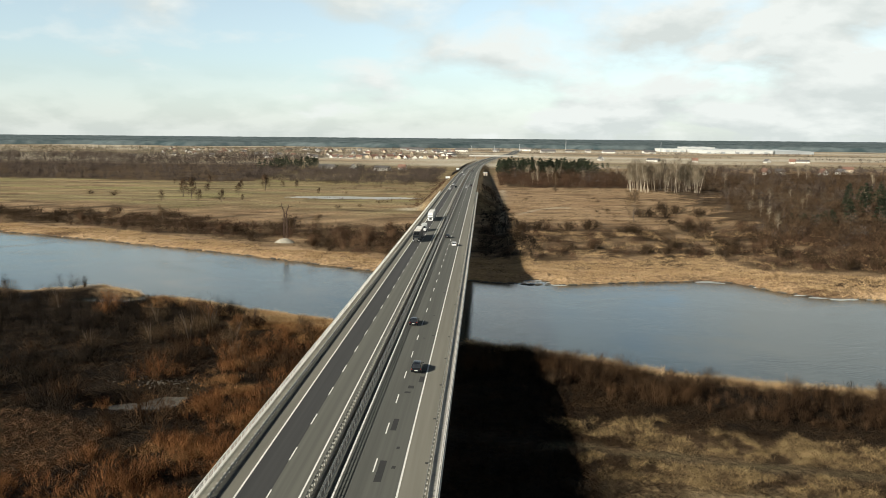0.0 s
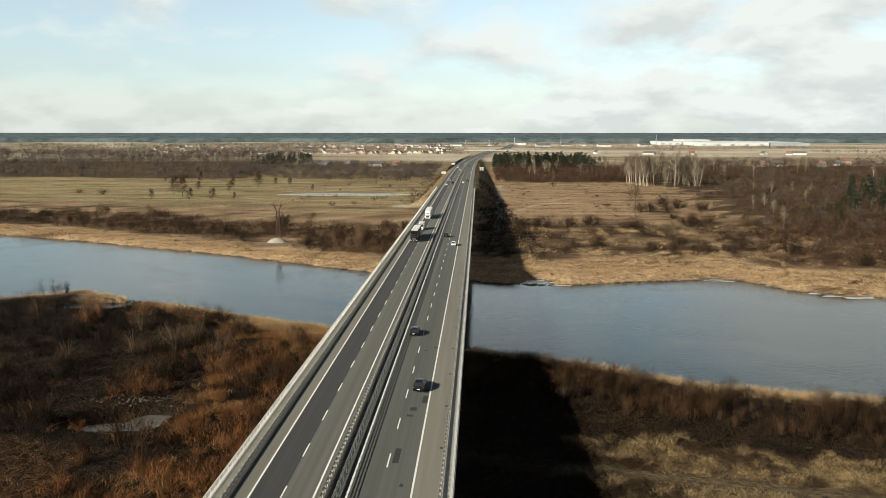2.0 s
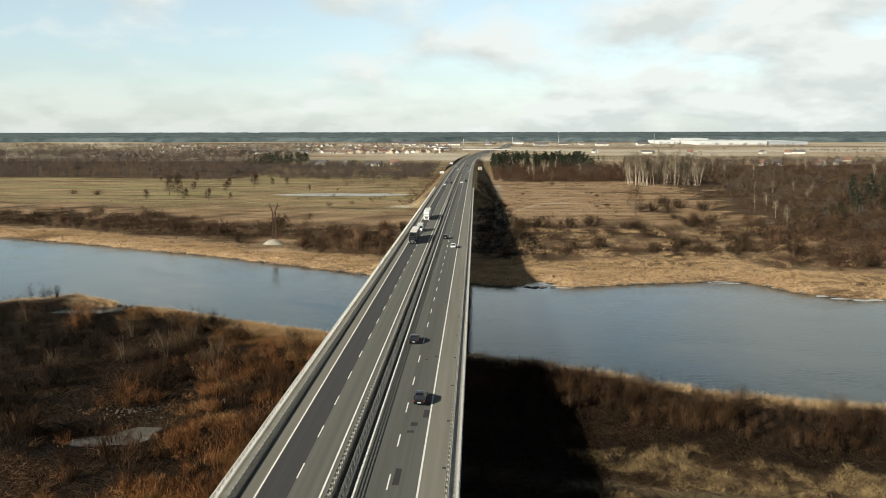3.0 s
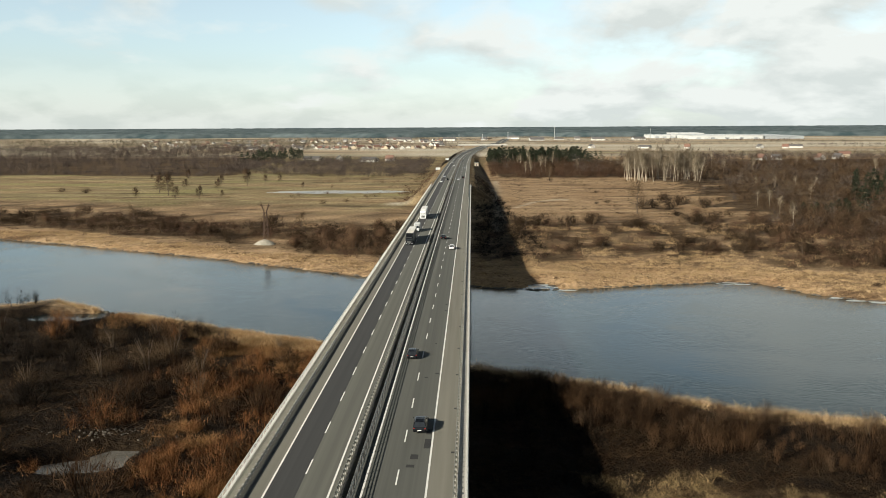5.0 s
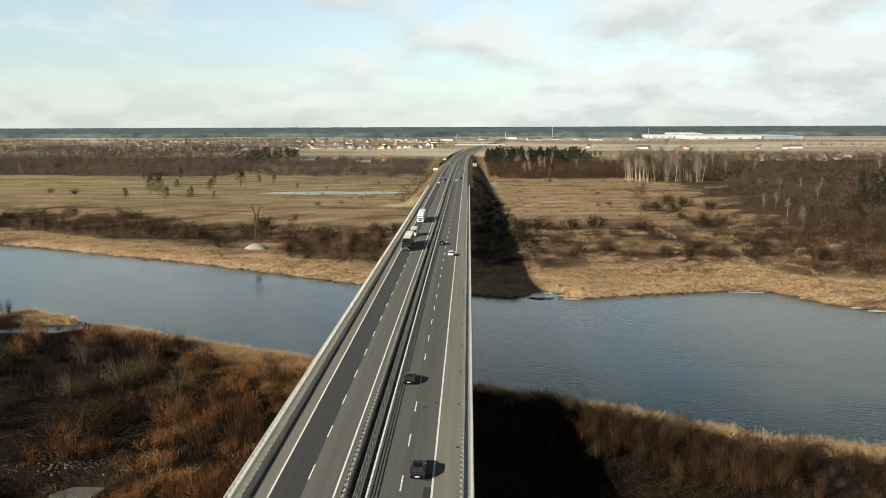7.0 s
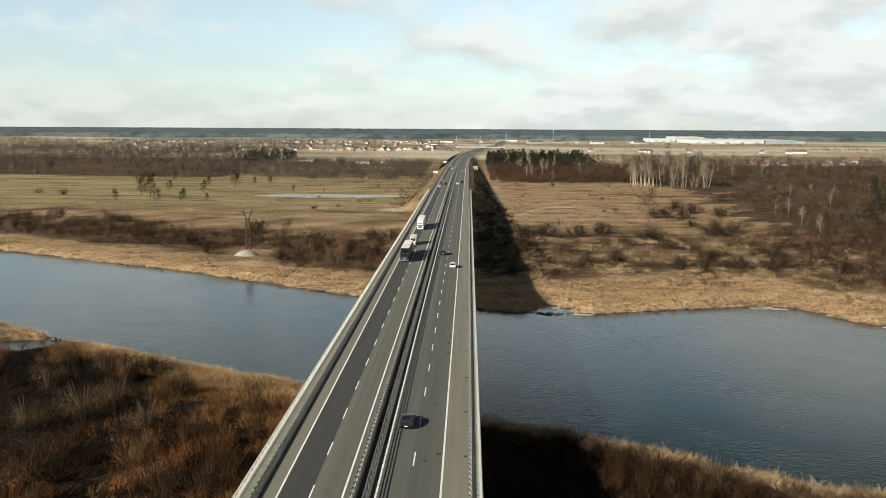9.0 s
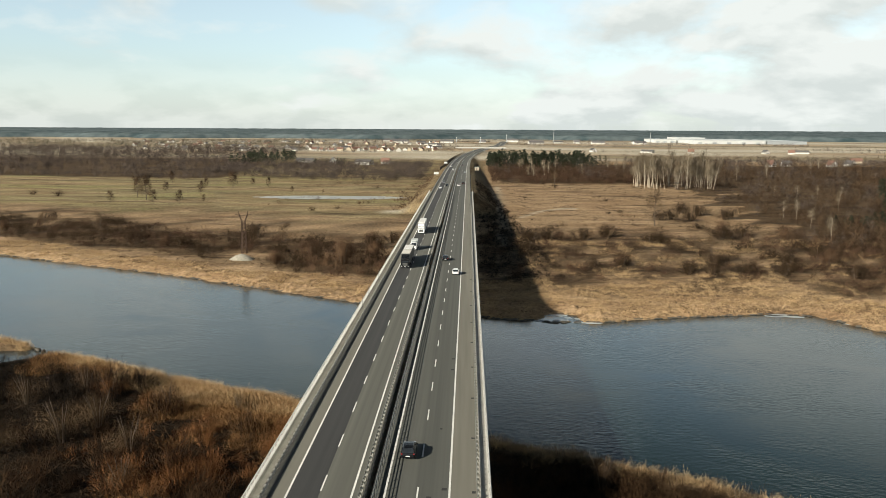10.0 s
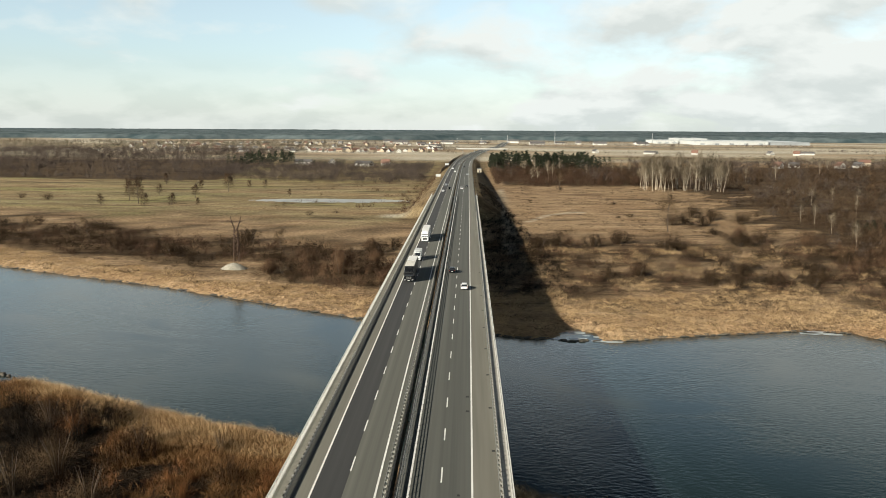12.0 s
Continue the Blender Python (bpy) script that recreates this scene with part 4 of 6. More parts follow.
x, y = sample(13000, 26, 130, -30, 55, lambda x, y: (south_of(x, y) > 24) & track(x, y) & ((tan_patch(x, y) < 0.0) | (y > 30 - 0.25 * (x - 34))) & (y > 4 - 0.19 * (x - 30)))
stuff("brown_grass", scatter(MATTED, x, y, UP(0.4, 0.9, len(x))), REED_BROWN_SHADED, "dark brown flattened grass among the straw", "grass")
# twig colour darkened to deepen the bridge's shadow
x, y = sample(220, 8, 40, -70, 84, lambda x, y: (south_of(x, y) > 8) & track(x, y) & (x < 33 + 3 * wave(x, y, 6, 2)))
stuff("bare_scrub", scatter(SHRUB_NEAR, x, y, UP(1.8, 4.0, len(x)), 1.1), TWIG_SHADED, "bare scrub close beside the bridge, its shadow deepened by colour", "scrub")
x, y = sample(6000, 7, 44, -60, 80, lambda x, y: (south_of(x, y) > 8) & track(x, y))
stuff("brown_grass", scatter(MATTED, x, y, UP(0.4, 0.9, len(x)), 1.3), REED_BROWN_SHADED, "brown matted grass beside the bridge, shade added in its colour", "grass")

# far bank: straw strip, then scrub
x, y = sample(62000, -330, 200, 120, 380, lambda x, y: (north_of(x, y) > 0.4) & (north_of(x, y) < 20 + 9 * wave(x, y, 25, 3) + np.where(x > 0, 22, 0)) & (wave(x, y, 5, 12) > -0.6))
stuff("reed_bank", scatter(TUSSOCK, x, y, UP(0.5, 1.25, len(x))), REED, "pale straw tussocks on the far bank", "reeds")
x, y = sample(13000, -330, 200, 120, 380, lambda x, y: (north_of(x, y) > 1) & (north_of(x, y) < 42) & (uneven(x, y, 7, 22) > 0.22))
stuff("brown_tussocks", scatter(TUSSOCK, x, y, UP(0.5, 1.3, len(x))), REED_BROWN_SHADED, "brown tussocks among the straw", "grass")
belt_left = lambda x, y: (np.hypot((x + 86) / 11, (y - 257) / 19) > 1) & (north_of(x, y) > 27 + 6 * wave(x, y, 20, 3)) & (north_of(x, y) < 100 + 25 * wave(x, y, 30, 4) - 0.14 * np.abs(x + 90))
x, y = sample(3700, -330, -21, 220, 430, lambda x, y: belt_left(x, y) & (wave(x, y, 12, 8) > -0.3))
stuff("bare_scrub", scatter(DOME, x, y, UP(0.6, 1.2, len(x)) * (3.0 + 4.6 * np.clip(wave(x, y, 11, 33) + 0.3, 0, 1.2)), 1.0), TWIG_UMBER, "dark brown scrub belt behind the far bank", "scrub")
x, y = sample(2600, -230, -21, 215, 380, lambda x, y: (north_of(x, y) > 24) & (north_of(x, y) < 90) & (wave(x, y, 12, 10) > 0.15) & (np.hypot((x + 86) / 11, (y - 257) / 19) > 1))
stuff("willow_scrub", scatter(WILLOW, x, y, UP(3.0, 7.5, len(x)) * clumps(x, y, 10, 5), 0.9), TWIG_RUSSET, "russet willows behind the far bank", "scrub")
x, y = sample(420, -110, -21, 205, 300, lambda x, y: (north_of(x, y) > 22) & (north_of(x, y) < 75) & (np.hypot((x + 86) / 11, (y - 257) / 19) > 1) & (wave(x, y, 9, 40) + 0.02 * (x + 60) > 0.1))
stuff("willow_scrub", scatter(WILLOW, x, y, UP(3.0, 7.0, len(x)), 0.9), TWIG_WILLOW, "rust-coloured willows beside the bridge", "scrub")
x, y = sample(1500, 12, 260, 150, 420, lambda x, y: (north_of(x, y) > 42 + 8 * wave(x, y, 18, 3)) & (y < 335 + 0.5 * np.maximum(0, x - 130)) & (wave(x, y, 11, 11) > 0.2))
stuff("bare_scrub", scatter(DOME, x, y, UP(2.4, 6.4, len(x)) * clumps(x, y, 9, 5), 1.0), TWIG_RUSSET, "brown scrub patches behind the far bank", "scrub")
x, y = sample(1700, 12, 330, 200, 360, lambda x, y: (north_of(x, y) > 46) & (wave(x, y, 9, 31) > 0.3))
stuff("bare_scrub", scatter(DOME, x, y, UP(2.6, 6.8, len(x)), 1.0), TWIG_UMBER, "dark scrub patches behind the far bank", "scrub")
x, y = sample(1500, 128, 330, 140, 310, lambda x, y: (north_of(x, y) > 40 + 8 * uneven(x, y, 15, 3)) & (uneven(x, y, 16, 13) > -0.15))
stuff("bare_scrub", scatter(WILLOW, x, y, UP(2.5, 6.0, len(x)) * clumps(x, y, 9, 5), 1.0), TWIG_RUSSET, "brown thicket in front of the wood", "scrub")
x, y = sample(800, 140, 330, 140, 310, lambda x, y: (north_of(x, y) > 44 + 8 * uneven(x, y, 15, 3)) & (uneven(x, y, 14, 23) > 0.05))
stuff("willow_scrub", scatter(WILLOW, x, y, UP(3.0, 6.5, len(x)), 0.95), TWIG_WILLOW, "rust-coloured thicket in front of the wood", "scrub")
x, y = sample(5200, 25, 200, 205, 330, lambda x, y: (north_of(x, y) > 44) & (uneven(x, y, 14, 51) > 0.1))
stuff("reed_patches", scatter(REEDS, x, y, UP(0.9, 1.8, len(x))), REED, "bright straw reed patches between the bushes", "reeds")
x, y = sample(13000, 12, 240, 190, 690, lambda x, y: (north_of(x, y) > 36) & off_road(x, y, 30) & (wave(x, y, 9, 13) + 0.6 * wave(x * 0.3, y, 30, 17) > 0.15))
stuff("rough_grass", scatter(TUSSOCK, x, y, UP(0.4, 1.1, len(x))), REED_BROWN_SHADED, "rough brown grass in the field", "grass")
x, y = sample(9000, -420, -30, 330, 800, lambda x, y: off_road(x, y, 34) & (wave(x * 0.35, y, 16, 19) > 0.45))
stuff("rough_grass", scatter(TUSSOCK, x, y, UP(0.3, 0.8, len(x))), REED_DULL, "tufts of dry grass in the meadow", "grass")
# the embankment's shadow is deepened by the twig colour
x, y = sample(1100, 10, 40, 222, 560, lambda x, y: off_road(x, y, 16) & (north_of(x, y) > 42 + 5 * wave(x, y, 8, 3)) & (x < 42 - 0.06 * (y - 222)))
stuff("bare_scrub", scatter(SHRUB, x, y, UP(1.6, 4.0, len(x)), 1.2), TWIG_SHADED, "scrub on the embankment foot, shade deepened by a near-black colour", "scrub")
x, y = sample(700, -46, -22, 432, 760, lambda x, y: off_road(x, y, 19) & (wave(x, y, 12, 23) > -0.1))
stuff("bare_scrub", scatter(SHRUB, x, y, UP(1.0, 3.0, len(x)), 1.1), TWIG_RUSSET, "low scrub on the grassy embankment", "scrub")
x, y = sample(500, -130, -35, 440, 660, lambda x, y: (wave(x, y, 18, 27) > 0.5))
stuff("bare_scrub", scatter(SHRUB, x, y, UP(2.0, 5.0, len(x)), 1.1), TWIG_RUSSET, "shrubs round the pond", "scrub")

# woods


def wood_left(x, y):
    return (y > 715 + 28 * wave(x, y, 60, 2) - 0.08 * (x + 300)) & (x < -240 - 0.12 * (y - 720) + 25 * wave(x, y, 50, 3))


x, y = sample(4200, -1150, -150, 680, 1500, wood_left)
stuff("bare_woodland", scatter(TALL, x, y, UP(11, 20, len(x)) * (0.85 + 0.4 * uneven(x, y, 70, 8)), 1.15, heart=0.5), TWIG_GREY, "grey-brown leafless woodland behind the meadow", "woodland")
x, y = sample(1500, -900, -180, 660, 790, lambda x, y: (np.abs(y - 712 - 28 * wave(x, y, 60, 2) + 0.08 * (x + 300)) < 14) & (x < -225))
stuff("bare_scrub", scatter(WILLOW, x, y, UP(4, 9, len(x)), 0.9), TWIG_GREY, "grey-brown scrub along the edge of the wood", "scrub")
x, y = sample(6500, -1700, -260, 1300, 2300, lambda x, y: (x < -300 - 0.12 * (y - 1330)) & (wave(x, y, 90, 12) > -0.2))
stuff("poplar_wood", scatter(FARTREE, x, y, UP(8, 14, len(x)), 1.0, heart=0.5), TWIG_OLIVE, "pale poplars beyond the woodland", "woodland")
x, y = sample(1600, -280, -34, 660, 960, lambda x, y: (wave(x, y, 45, 6) > -0.4) & off_road(x, y, 36) & (y > 670 + 0.3 * np.maximum(0, -x - 110)))
stuff("bare_scrub", scatter(TALL_FINE, x, y, UP(6, 13, len(x)), 1.4, heart=0.5), TWIG_GREY, "grey-brown thicket below the houses", "scrub")


def wood_right(x, y):
    edge = 165 + 0.10 * (y - 230) + 34 * wave(x, y, 38, 4) + 14 * wave(x, y, 13, 6)
    edge = np.where(y > 560, 235 - 0.9 * np.minimum(y - 560, 230) + 26 * wave(x, y, 30, 6), edge)
    return (x > np.maximum(edge, 32)) & (y > 225 - 0.25 * (x - 140)) & off_road(x, y, 36) & ((y > 655) | (x > 140)) & ~((x > 120) & (x < 185) & (y > 330) & (y < 420))


x, y = sample(2400, 120, 400, 120, 470, lambda x, y: wood_right(x, y) & (wave(x, y, 34, 9) > -0.45))
stuff("bare_woodland", scatter(TALL_FINE, x, y, UP(4, 14, len(x)) * (0.9 + 0.45 * uneven(x, y, 40, 5)), 1.05, heart=0.5), TWIG_BROWN, "brown leafless woodland beside the fields", "woodland")
x, y = sample(1000, 130, 420, 120, 600, lambda x, y: wood_right(x, y) & (wave(x, y, 22, 14) > 0.2))
stuff("bare_woodland", scatter(TALL_FINE, x, y, UP(8, 14, len(x)), 1.0, heart=0.5), TWIG_GREY, "grey leafless trees in the brown woodland", "woodland")
x, y = sample(1500, 120, 300, 140, 330, lambda x, y: wood_right(x, y) & (wave(x, y, 18, 34) > 0.0))
stuff("willow_scrub", scatter(SHRUB, x, y, UP(3, 7, len(x)), 0.9), TWIG_WILLOW, "rust-brown willows at the edge of the wood", "scrub")
x, y = sample(2900, 20, 560, 470, 960, lambda x, y: wood_right(x, y) & (wave(x, y, 34, 9) > -0.6))
stuff("bare_woodland", scatter(TALL, x, y, UP(7, 15, len(x)) * (0.9 + 0.45 * uneven(x, y, 50, 5)), 1.25, heart=0.5), TWIG_BROWN, "brown leafless woodland behind the fields", "woodland")
x, y = sample(1300, 20, 620, 500, 960, lambda x, y: wood_right(x, y) & (wave(x, y, 30, 25) > 0.1))
stuff("bare_woodland", scatter(TALL, x, y, UP(10, 18, len(x)), 1.1, heart=0.5), TWIG_GREY, "grey leafless woodland behind the fields", "woodland")
x, y = sample(700, 230, 800, 960, 1090, lambda x, y: wave(x, y, 60, 35) > -0.4)
stuff("garden_trees", scatter(TALL, x, y, UP(6, 13, len(x)), 1.3, heart=0.5), TWIG_GREY, "bare trees round the houses beyond the wood", "trees")
x, y = sample(8000, -900, 900, 1000, 2650, lambda x, y: off_road(x, y, 40) & (wave(x, y, 120, 15) > 0.1) & ((y > 1430) | ((np.abs(x) > 250) & (x > 0)) | (x < -420)) & ~((x > 100) & (y < 1900) & (y > 1090) & (wave(x, y * 3, 100, 28) < 0.6)))
stuff("village_trees", scatter(FARTREE, x, y, UP(5, 11, len(x)), 1.3, heart=0.5), TWIG_GREY, "bare garden trees between the far houses", "trees")

x, y = sample(1500, -620, -10, 960, 1700, lambda x, y: off_road(x, y, 34) & (uneven(x, y, 70, 15) > -0.1) & ((y > 1400) | (x < -330 - 0.2 * (y - 1000))))
stuff("village_trees", scatter(FARTREE, x, y, UP(4, 9, len(x)), 1.4, heart=0.5), TWIG_GREY, "bare hedges and trees between the village houses", "trees")
x, y = sample(900, 250, 900, 980, 1250, lambda x, y: uneven(x, y, 50, 25) > 0.0)
stuff("village_trees", scatter(FARTREE, x, y, UP(4, 10, len(x)), 1.3, heart=0.5), TWIG_RUSSET, "brown hedges beyond the wood", "trees")

x, y = sample(1000, 28, 175, 650, 860, lambda x, y: off_road(x, y, 34) & (uneven(x, y, 30, 7) > -0.3))
stuff("bare_woodland", scatter(TALL_FINE, x, y, UP(5, 11, len(x)), 1.3, heart=0.5), TWIG_RUSSET, "brown thicket below the roadside pines", "woodland")

def row_of_trees(x0, y0, x1, y1, n, jitter=5.0):
    f = rng.uniform(0, 1, n)
    return x0 + (x1 - x0) * f + rng.normal(size=n) * jitter, y0 + (y1 - y0) * f + rng.normal(size=n) * jitter


rows = [row_of_trees(*r) for r in ((430, 1700, 640, 1715, 26), (700, 1630, 900, 1640, 90, 4), (215, 1890, 400, 1800, 24), (390, 1200, 560, 1190, 40), (120, 1480, 330, 1450, 20), (600, 1490, 900, 1470, 34, 8), (60, 2080, 620, 2120, 80, 10), (640, 1900, 1000, 1880, 60, 9),
                                   (-330, 1390, -120, 1360, 40), (-480, 1560, -140, 1500, 60, 9), (-460, 1680, -150, 1660, 70, 12), (-700, 1900, -180, 1860, 120, 16), (-900, 2150, -120, 2120, 160, 20), (-1100, 2420, 300, 2380, 300, 24))]
x, y = np.concatenate([r[0] for r in rows]), np.concatenate([r[1] for r in rows])
stuff("hedgerow", scatter(FARTREE, x, y, UP(4, 10, len(x)), 1.1, heart=0.5), TWIG_GREY, "rows of bare trees and hedges between the far fields", "hedge")

# far pine forest up to the skyline: an uneven canopy with clearings, haze in its colour
cy = np.concatenate([np.arange(2640, 3400, 14.0), np.arange(3400, 4800, 24.0)])
cu = np.linspace(-1, 1, 230)
CU, CY = np.meshgrid(cu, cy)
CX = CU * (0.66 * CY + 150) + rng.normal(size=CU.shape) * 3
CYJ = CY + rng.normal(size=CU.shape) * 4
there = np.clip((wave(CX, CYJ, 260, 16) + 0.85 - 1.5 * np.clip((2950 - CYJ) / 300, 0, 1)) * 4, 0, 1)
tops = land(CX, CYJ) + there * rng.uniform(15.2, 18.6, CU.shape) - 1.0
canopy = bpy.data.meshes.new("pine_forest")
ci = np.arange(CU.size).reshape(CU.shape)
cq = np.stack([ci[:-1, :-1], ci[:-1, 1:], ci[1:, 1:], ci[1:, :-1]], -1).reshape(-1, 4)
canopy.from_pydata(np.stack([CX, CYJ, tops], -1).reshape(-1, 3).tolist(), [], cq.tolist())
canopy.polygons.foreach_set("use_smooth", np.ones(len(cq), bool))
canopy.materials.append(HAZY_PINE)
tagged(new("pine_forest", canopy), "dark pine forest on the skyline, blue haze painted into its colour", "forest", kind="stuff")


# single trees, built once per shape and set out again
def tree(label, height, spread, fine, bark, twigs, low=0.3, limbs=7, lean=0.0, seed=0, width=0.05, girth=0.014, rise=(0.25, 0.75)):
    r = random.Random(seed)
    t = thing("bare_tree", label, "tree", pose(0, 0, -500))
    g = Geo()
    top = Vector((lean * height, lean * 0.4 * height, height * 0.93))
    spine = [top * f + Vector((r.uniform(-1, 1), r.uniform(-1, 1), 0)) * 0.012 * height * (0 < f < 1) for f in (0, 0.25, 0.5, 0.75, 1)]
    base = girth * height + 0.03
    g.tube(spine, [base, base * 0.8, base * 0.6, base * 0.35, base * 0.08], 7)
    tips = []
    for k in range(limbs):
        f = low + (0.9 - low) * (k + r.random()) / limbs
        p = spine[int(f * 4)].lerp(spine[min(4, int(f * 4) + 1)], f * 4 - int(f * 4))
        a = r.uniform(0, 2 * math.pi)
        reach = spread * height * (1.1 - 0.6 * f) * r.uniform(0.7, 1.1)
        q = p + Vector((math.cos(a) * reach, math.sin(a) * reach, reach * r.uniform(*rise)))
        m = p.lerp(q, 0.5) + Vector((0, 0, -0.06 * reach))
        g.tube([p, m, q], [base * 0.42, base * 0.26, base * 0.06], 5)
        tips += [(p, m, q)] * 2
    part("trunk", g, bark, t)
    n = int(fine)
    k = rng.integers(0, len(tips), n)
    pm = np.array([[list(a), list(b), list(c)] for a, b, c in tips])[k]
    f = rng.uniform(0.15, 1.0, n)[:, None]
    base_p = pm[:, 1] * (1 - f) + pm[:, 2] * f + rng.normal(size=(n, 3)) * 0.055 * height
    out = base_p - np.array([0, 0, 0.55 * height])
    out /= np.linalg.norm(out, axis=1, keepdims=True)
    tip_p = base_p + (0.45 * out + 0.5 * unit(n) + np.array([0, 0, 0.35])) * height * rng.uniform(0.05, 0.14, n)[:, None]
    part("crown", raw_mesh("crown", np.concatenate([blades(base_p, tip_p, width * rng.uniform(0.6, 1.4, n), 0.55 * height), (out / 1.0)[:, None]], 1), twigs), twigs, t)
    return t


def pine(label, height, seed):
    r = random.Random(seed)
    t = thing("pine_tree", label, "tree", pose(0, 0, -500))
    g = Geo().tube([(0, 0, 0), (0.1, 0, height * 0.5), (0, 0.1, height * 0.95)], [0.2, 0.14, 0.03], 6)
    clumps = []
    for k in range(34):
        f = r.uniform(0.2, 1.0)
        reach = (1.08 - f) * height * 0.36 * r.uniform(0.5, 1.1) + 0.2
        a = r.uniform(0, 2 * math.pi)
        c = np.array([math.cos(a) * reach, math.sin(a) * reach, f * height])
        if k < 9:
            g.tube([(0, 0, f * height - 0.5), tuple(c)], [0.06, 0.02], 4)
        m = 18
        d = unit(m) * np.array([1, 1, 0.55])
        b = c + d * rng.uniform(0.1, 0.55, m)[:, None] * height * 0.07
        tri = blades(b, b + d * height * 0.075 + np.array([0, 0, 0.12]), 0.48)
        clumps.append(np.concatenate([tri, (d / np.linalg.norm(d, axis=1, keepdims=True))[:, None]], 1))
    part("trunk", g, BARK, t)
    part("crown", raw_mesh("crown", np.concatenate(clumps), NEEDLES), NEEDLES, t)
    return t


def bush(label, n, twigs, seed, spread=0.6, width=0.013):
    b = thing("bush", label, "bush", pose(0, 0, -500))
    p = willow_proto(n, spread, width, 36, n // 8, 0.12, 2.2, 1.0)
    part("crown", raw_mesh("crown", np.concatenate([p, bulge(p)[:, None]], 1), twigs), twigs, b)
    r = random.Random(seed)
    for k in range(5):
        a = r.uniform(0, 6.28)
        part("stem", Geo().tube([(0.05 * math.cos(a), 0.05 * math.sin(a), -0.05), (0.3 * spread * math.cos(a), 0.3 * spread * math.sin(a), 0.55)], [0.02, 0.006], 4), BARK, b)
    return b


def plant(proto, x, y, size=1.0, group="", label=""):
    a = random.uniform(0, 360)
    c = copy_thing(proto, pose(x, y, float(land(x, y)) - 0.1, 0, 0, a) @ Matrix.Diagonal((size, size, size * random.uniform(0.92, 1.08), 1)))
    return tagged(c, label, group=group)


random.seed(5)
ALDER = [tree("small bare alder standing in the meadow", 9, 0.24, 1500, BARK, TWIG_BROWN, 0.16, 20, 0, 3 + i, 0.085) for i in range(2)]
for x, y, s in ((-236, 464, 0.75), (-234, 502, 1.3), (-220, 484, 1.5), (-204, 457, 0.9), (-188, 461, 0.85), (-196, 526, 0.95), (-175, 472, 0.5), (-186, 573, 1.35), (-228, 540, 0.8), (-262, 640, 0.9), (-214, 590, 0.8), (-205, 640, 0.7), (-180, 610, 0.7), (-164, 600, 0.7), (-302, 650, 0.5), (-130, 540, 0.5)):
    plant(ALDER[int(x) % 2], x, y, 1.3 * s, "meadow alders")
MEADOW_BUSH = bush("round dark brown bush in the meadow", 700, TWIG_UMBER, 1, 0.9)
for x, y, s in ((-319, 516, 5.0), (-294, 505, 6.5), (-92, 430, 4.0), (-78, 440, 3.0), (103, 500, 3.2), (100, 432, 3.6), (92, 428, 2.6), (80, 618, 4.5)):
    plant(MEADOW_BUSH, x, y, s, "field bushes")
BELT_BUSH = bush("broad dark olive bush at the field edge", 1900, TWIG_UMBER, 2, 0.85)
for x, y, s in ((36, 317, 7.0), (44, 322, 6.5), (60, 321, 7.0), (74, 334, 7.0), (91, 314, 6.5), (98, 318, 6.0), (128, 326, 7.0), (143, 340, 6.5), (128, 365, 4.0), (117, 401, 7.0), (124, 405, 6.5), (133, 398, 6.5), (138, 433, 7.5), (146, 425, 8.0), (156, 407, 7.5), (87, 237, 4.5), (95, 234, 4.5), (109, 238, 5.5), (122, 237, 5.0), (146, 233, 6.0), (152, 212, 6.0), (163, 207, 6.5), (175, 208, 6.5), (135, 264, 6.0), (151, 275, 6.5), (55, 252, 5.0), (66, 253, 5.0), (89, 244, 5.0), (103, 255, 6.0), (128, 246, 5.5), (32, 290, 6.0), (-36, 290, 7.0), (-30, 310, 6.0), (-150, 300, 6.0), (-120, 285, 6.5), (-100, 330, 7.0)):
    plant(BELT_BUSH, x, y, 1.15 * s, "field edge bushes")
RUST_BUSH = bush("tall rounded rust-coloured willow behind the bank", 2600, TWIG_WILLOW, 6, 0.6, 0.0085)
for x, y, s in ((-44, 252, 13.0), (-58, 260, 10.5), (-33, 266, 9.0), (-70, 250, 7.5), (-38, 300, 8.0), (66, 255, 6.5), (112, 240, 7.0), (150, 262, 8.0), (135, 350, 8.0), (160, 330, 9.0), (-130, 292, 7.5), (-230, 335, 7.0)):
    plant(RUST_BUSH, x, y, s, "tall willows")
BARE = [tree("leafless tree with a fine brown crown", 12, 0.30, 1500, BARK, TWIG_TAN, 0.12, 16, 0.02, 11 + i, 0.07) for i in range(3)]
for i, (x, y, s) in enumerate(((108, 377, 1.7), (80, 622, 1.5), (-178, 330, 0.9), (-215, 345, 0.8), (-78, 300, 0.9), (103, 262, 0.9))):
    plant(BARE[i % 3], x, y, s, "single leafless trees")
def shore_bush(label, twigs, seed):
    b = thing("bush", label, "bush", pose(0, 0, -500))
    p = willow_proto(1500, 0.56, 0.0065, 40, 60, 0.13, 4.0, 0.85, 0.9)
    part("crown", raw_mesh("crown", np.concatenate([p, bulge(p)[:, None]], 1), twigs), twigs, b)
    r = random.Random(seed)
    for k in range(6):
        a = r.uniform(0, 6.28)
        part("stem", Geo().tube([(0.04 * math.cos(a), 0.04 * math.sin(a), -0.05), (0.12 * math.cos(a), 0.12 * math.sin(a), 0.4), (0.3 * math.cos(a), 0.3 * math.sin(a), 0.85)], [0.014, 0.009, 0.003], 5), BARK, b)
    return b


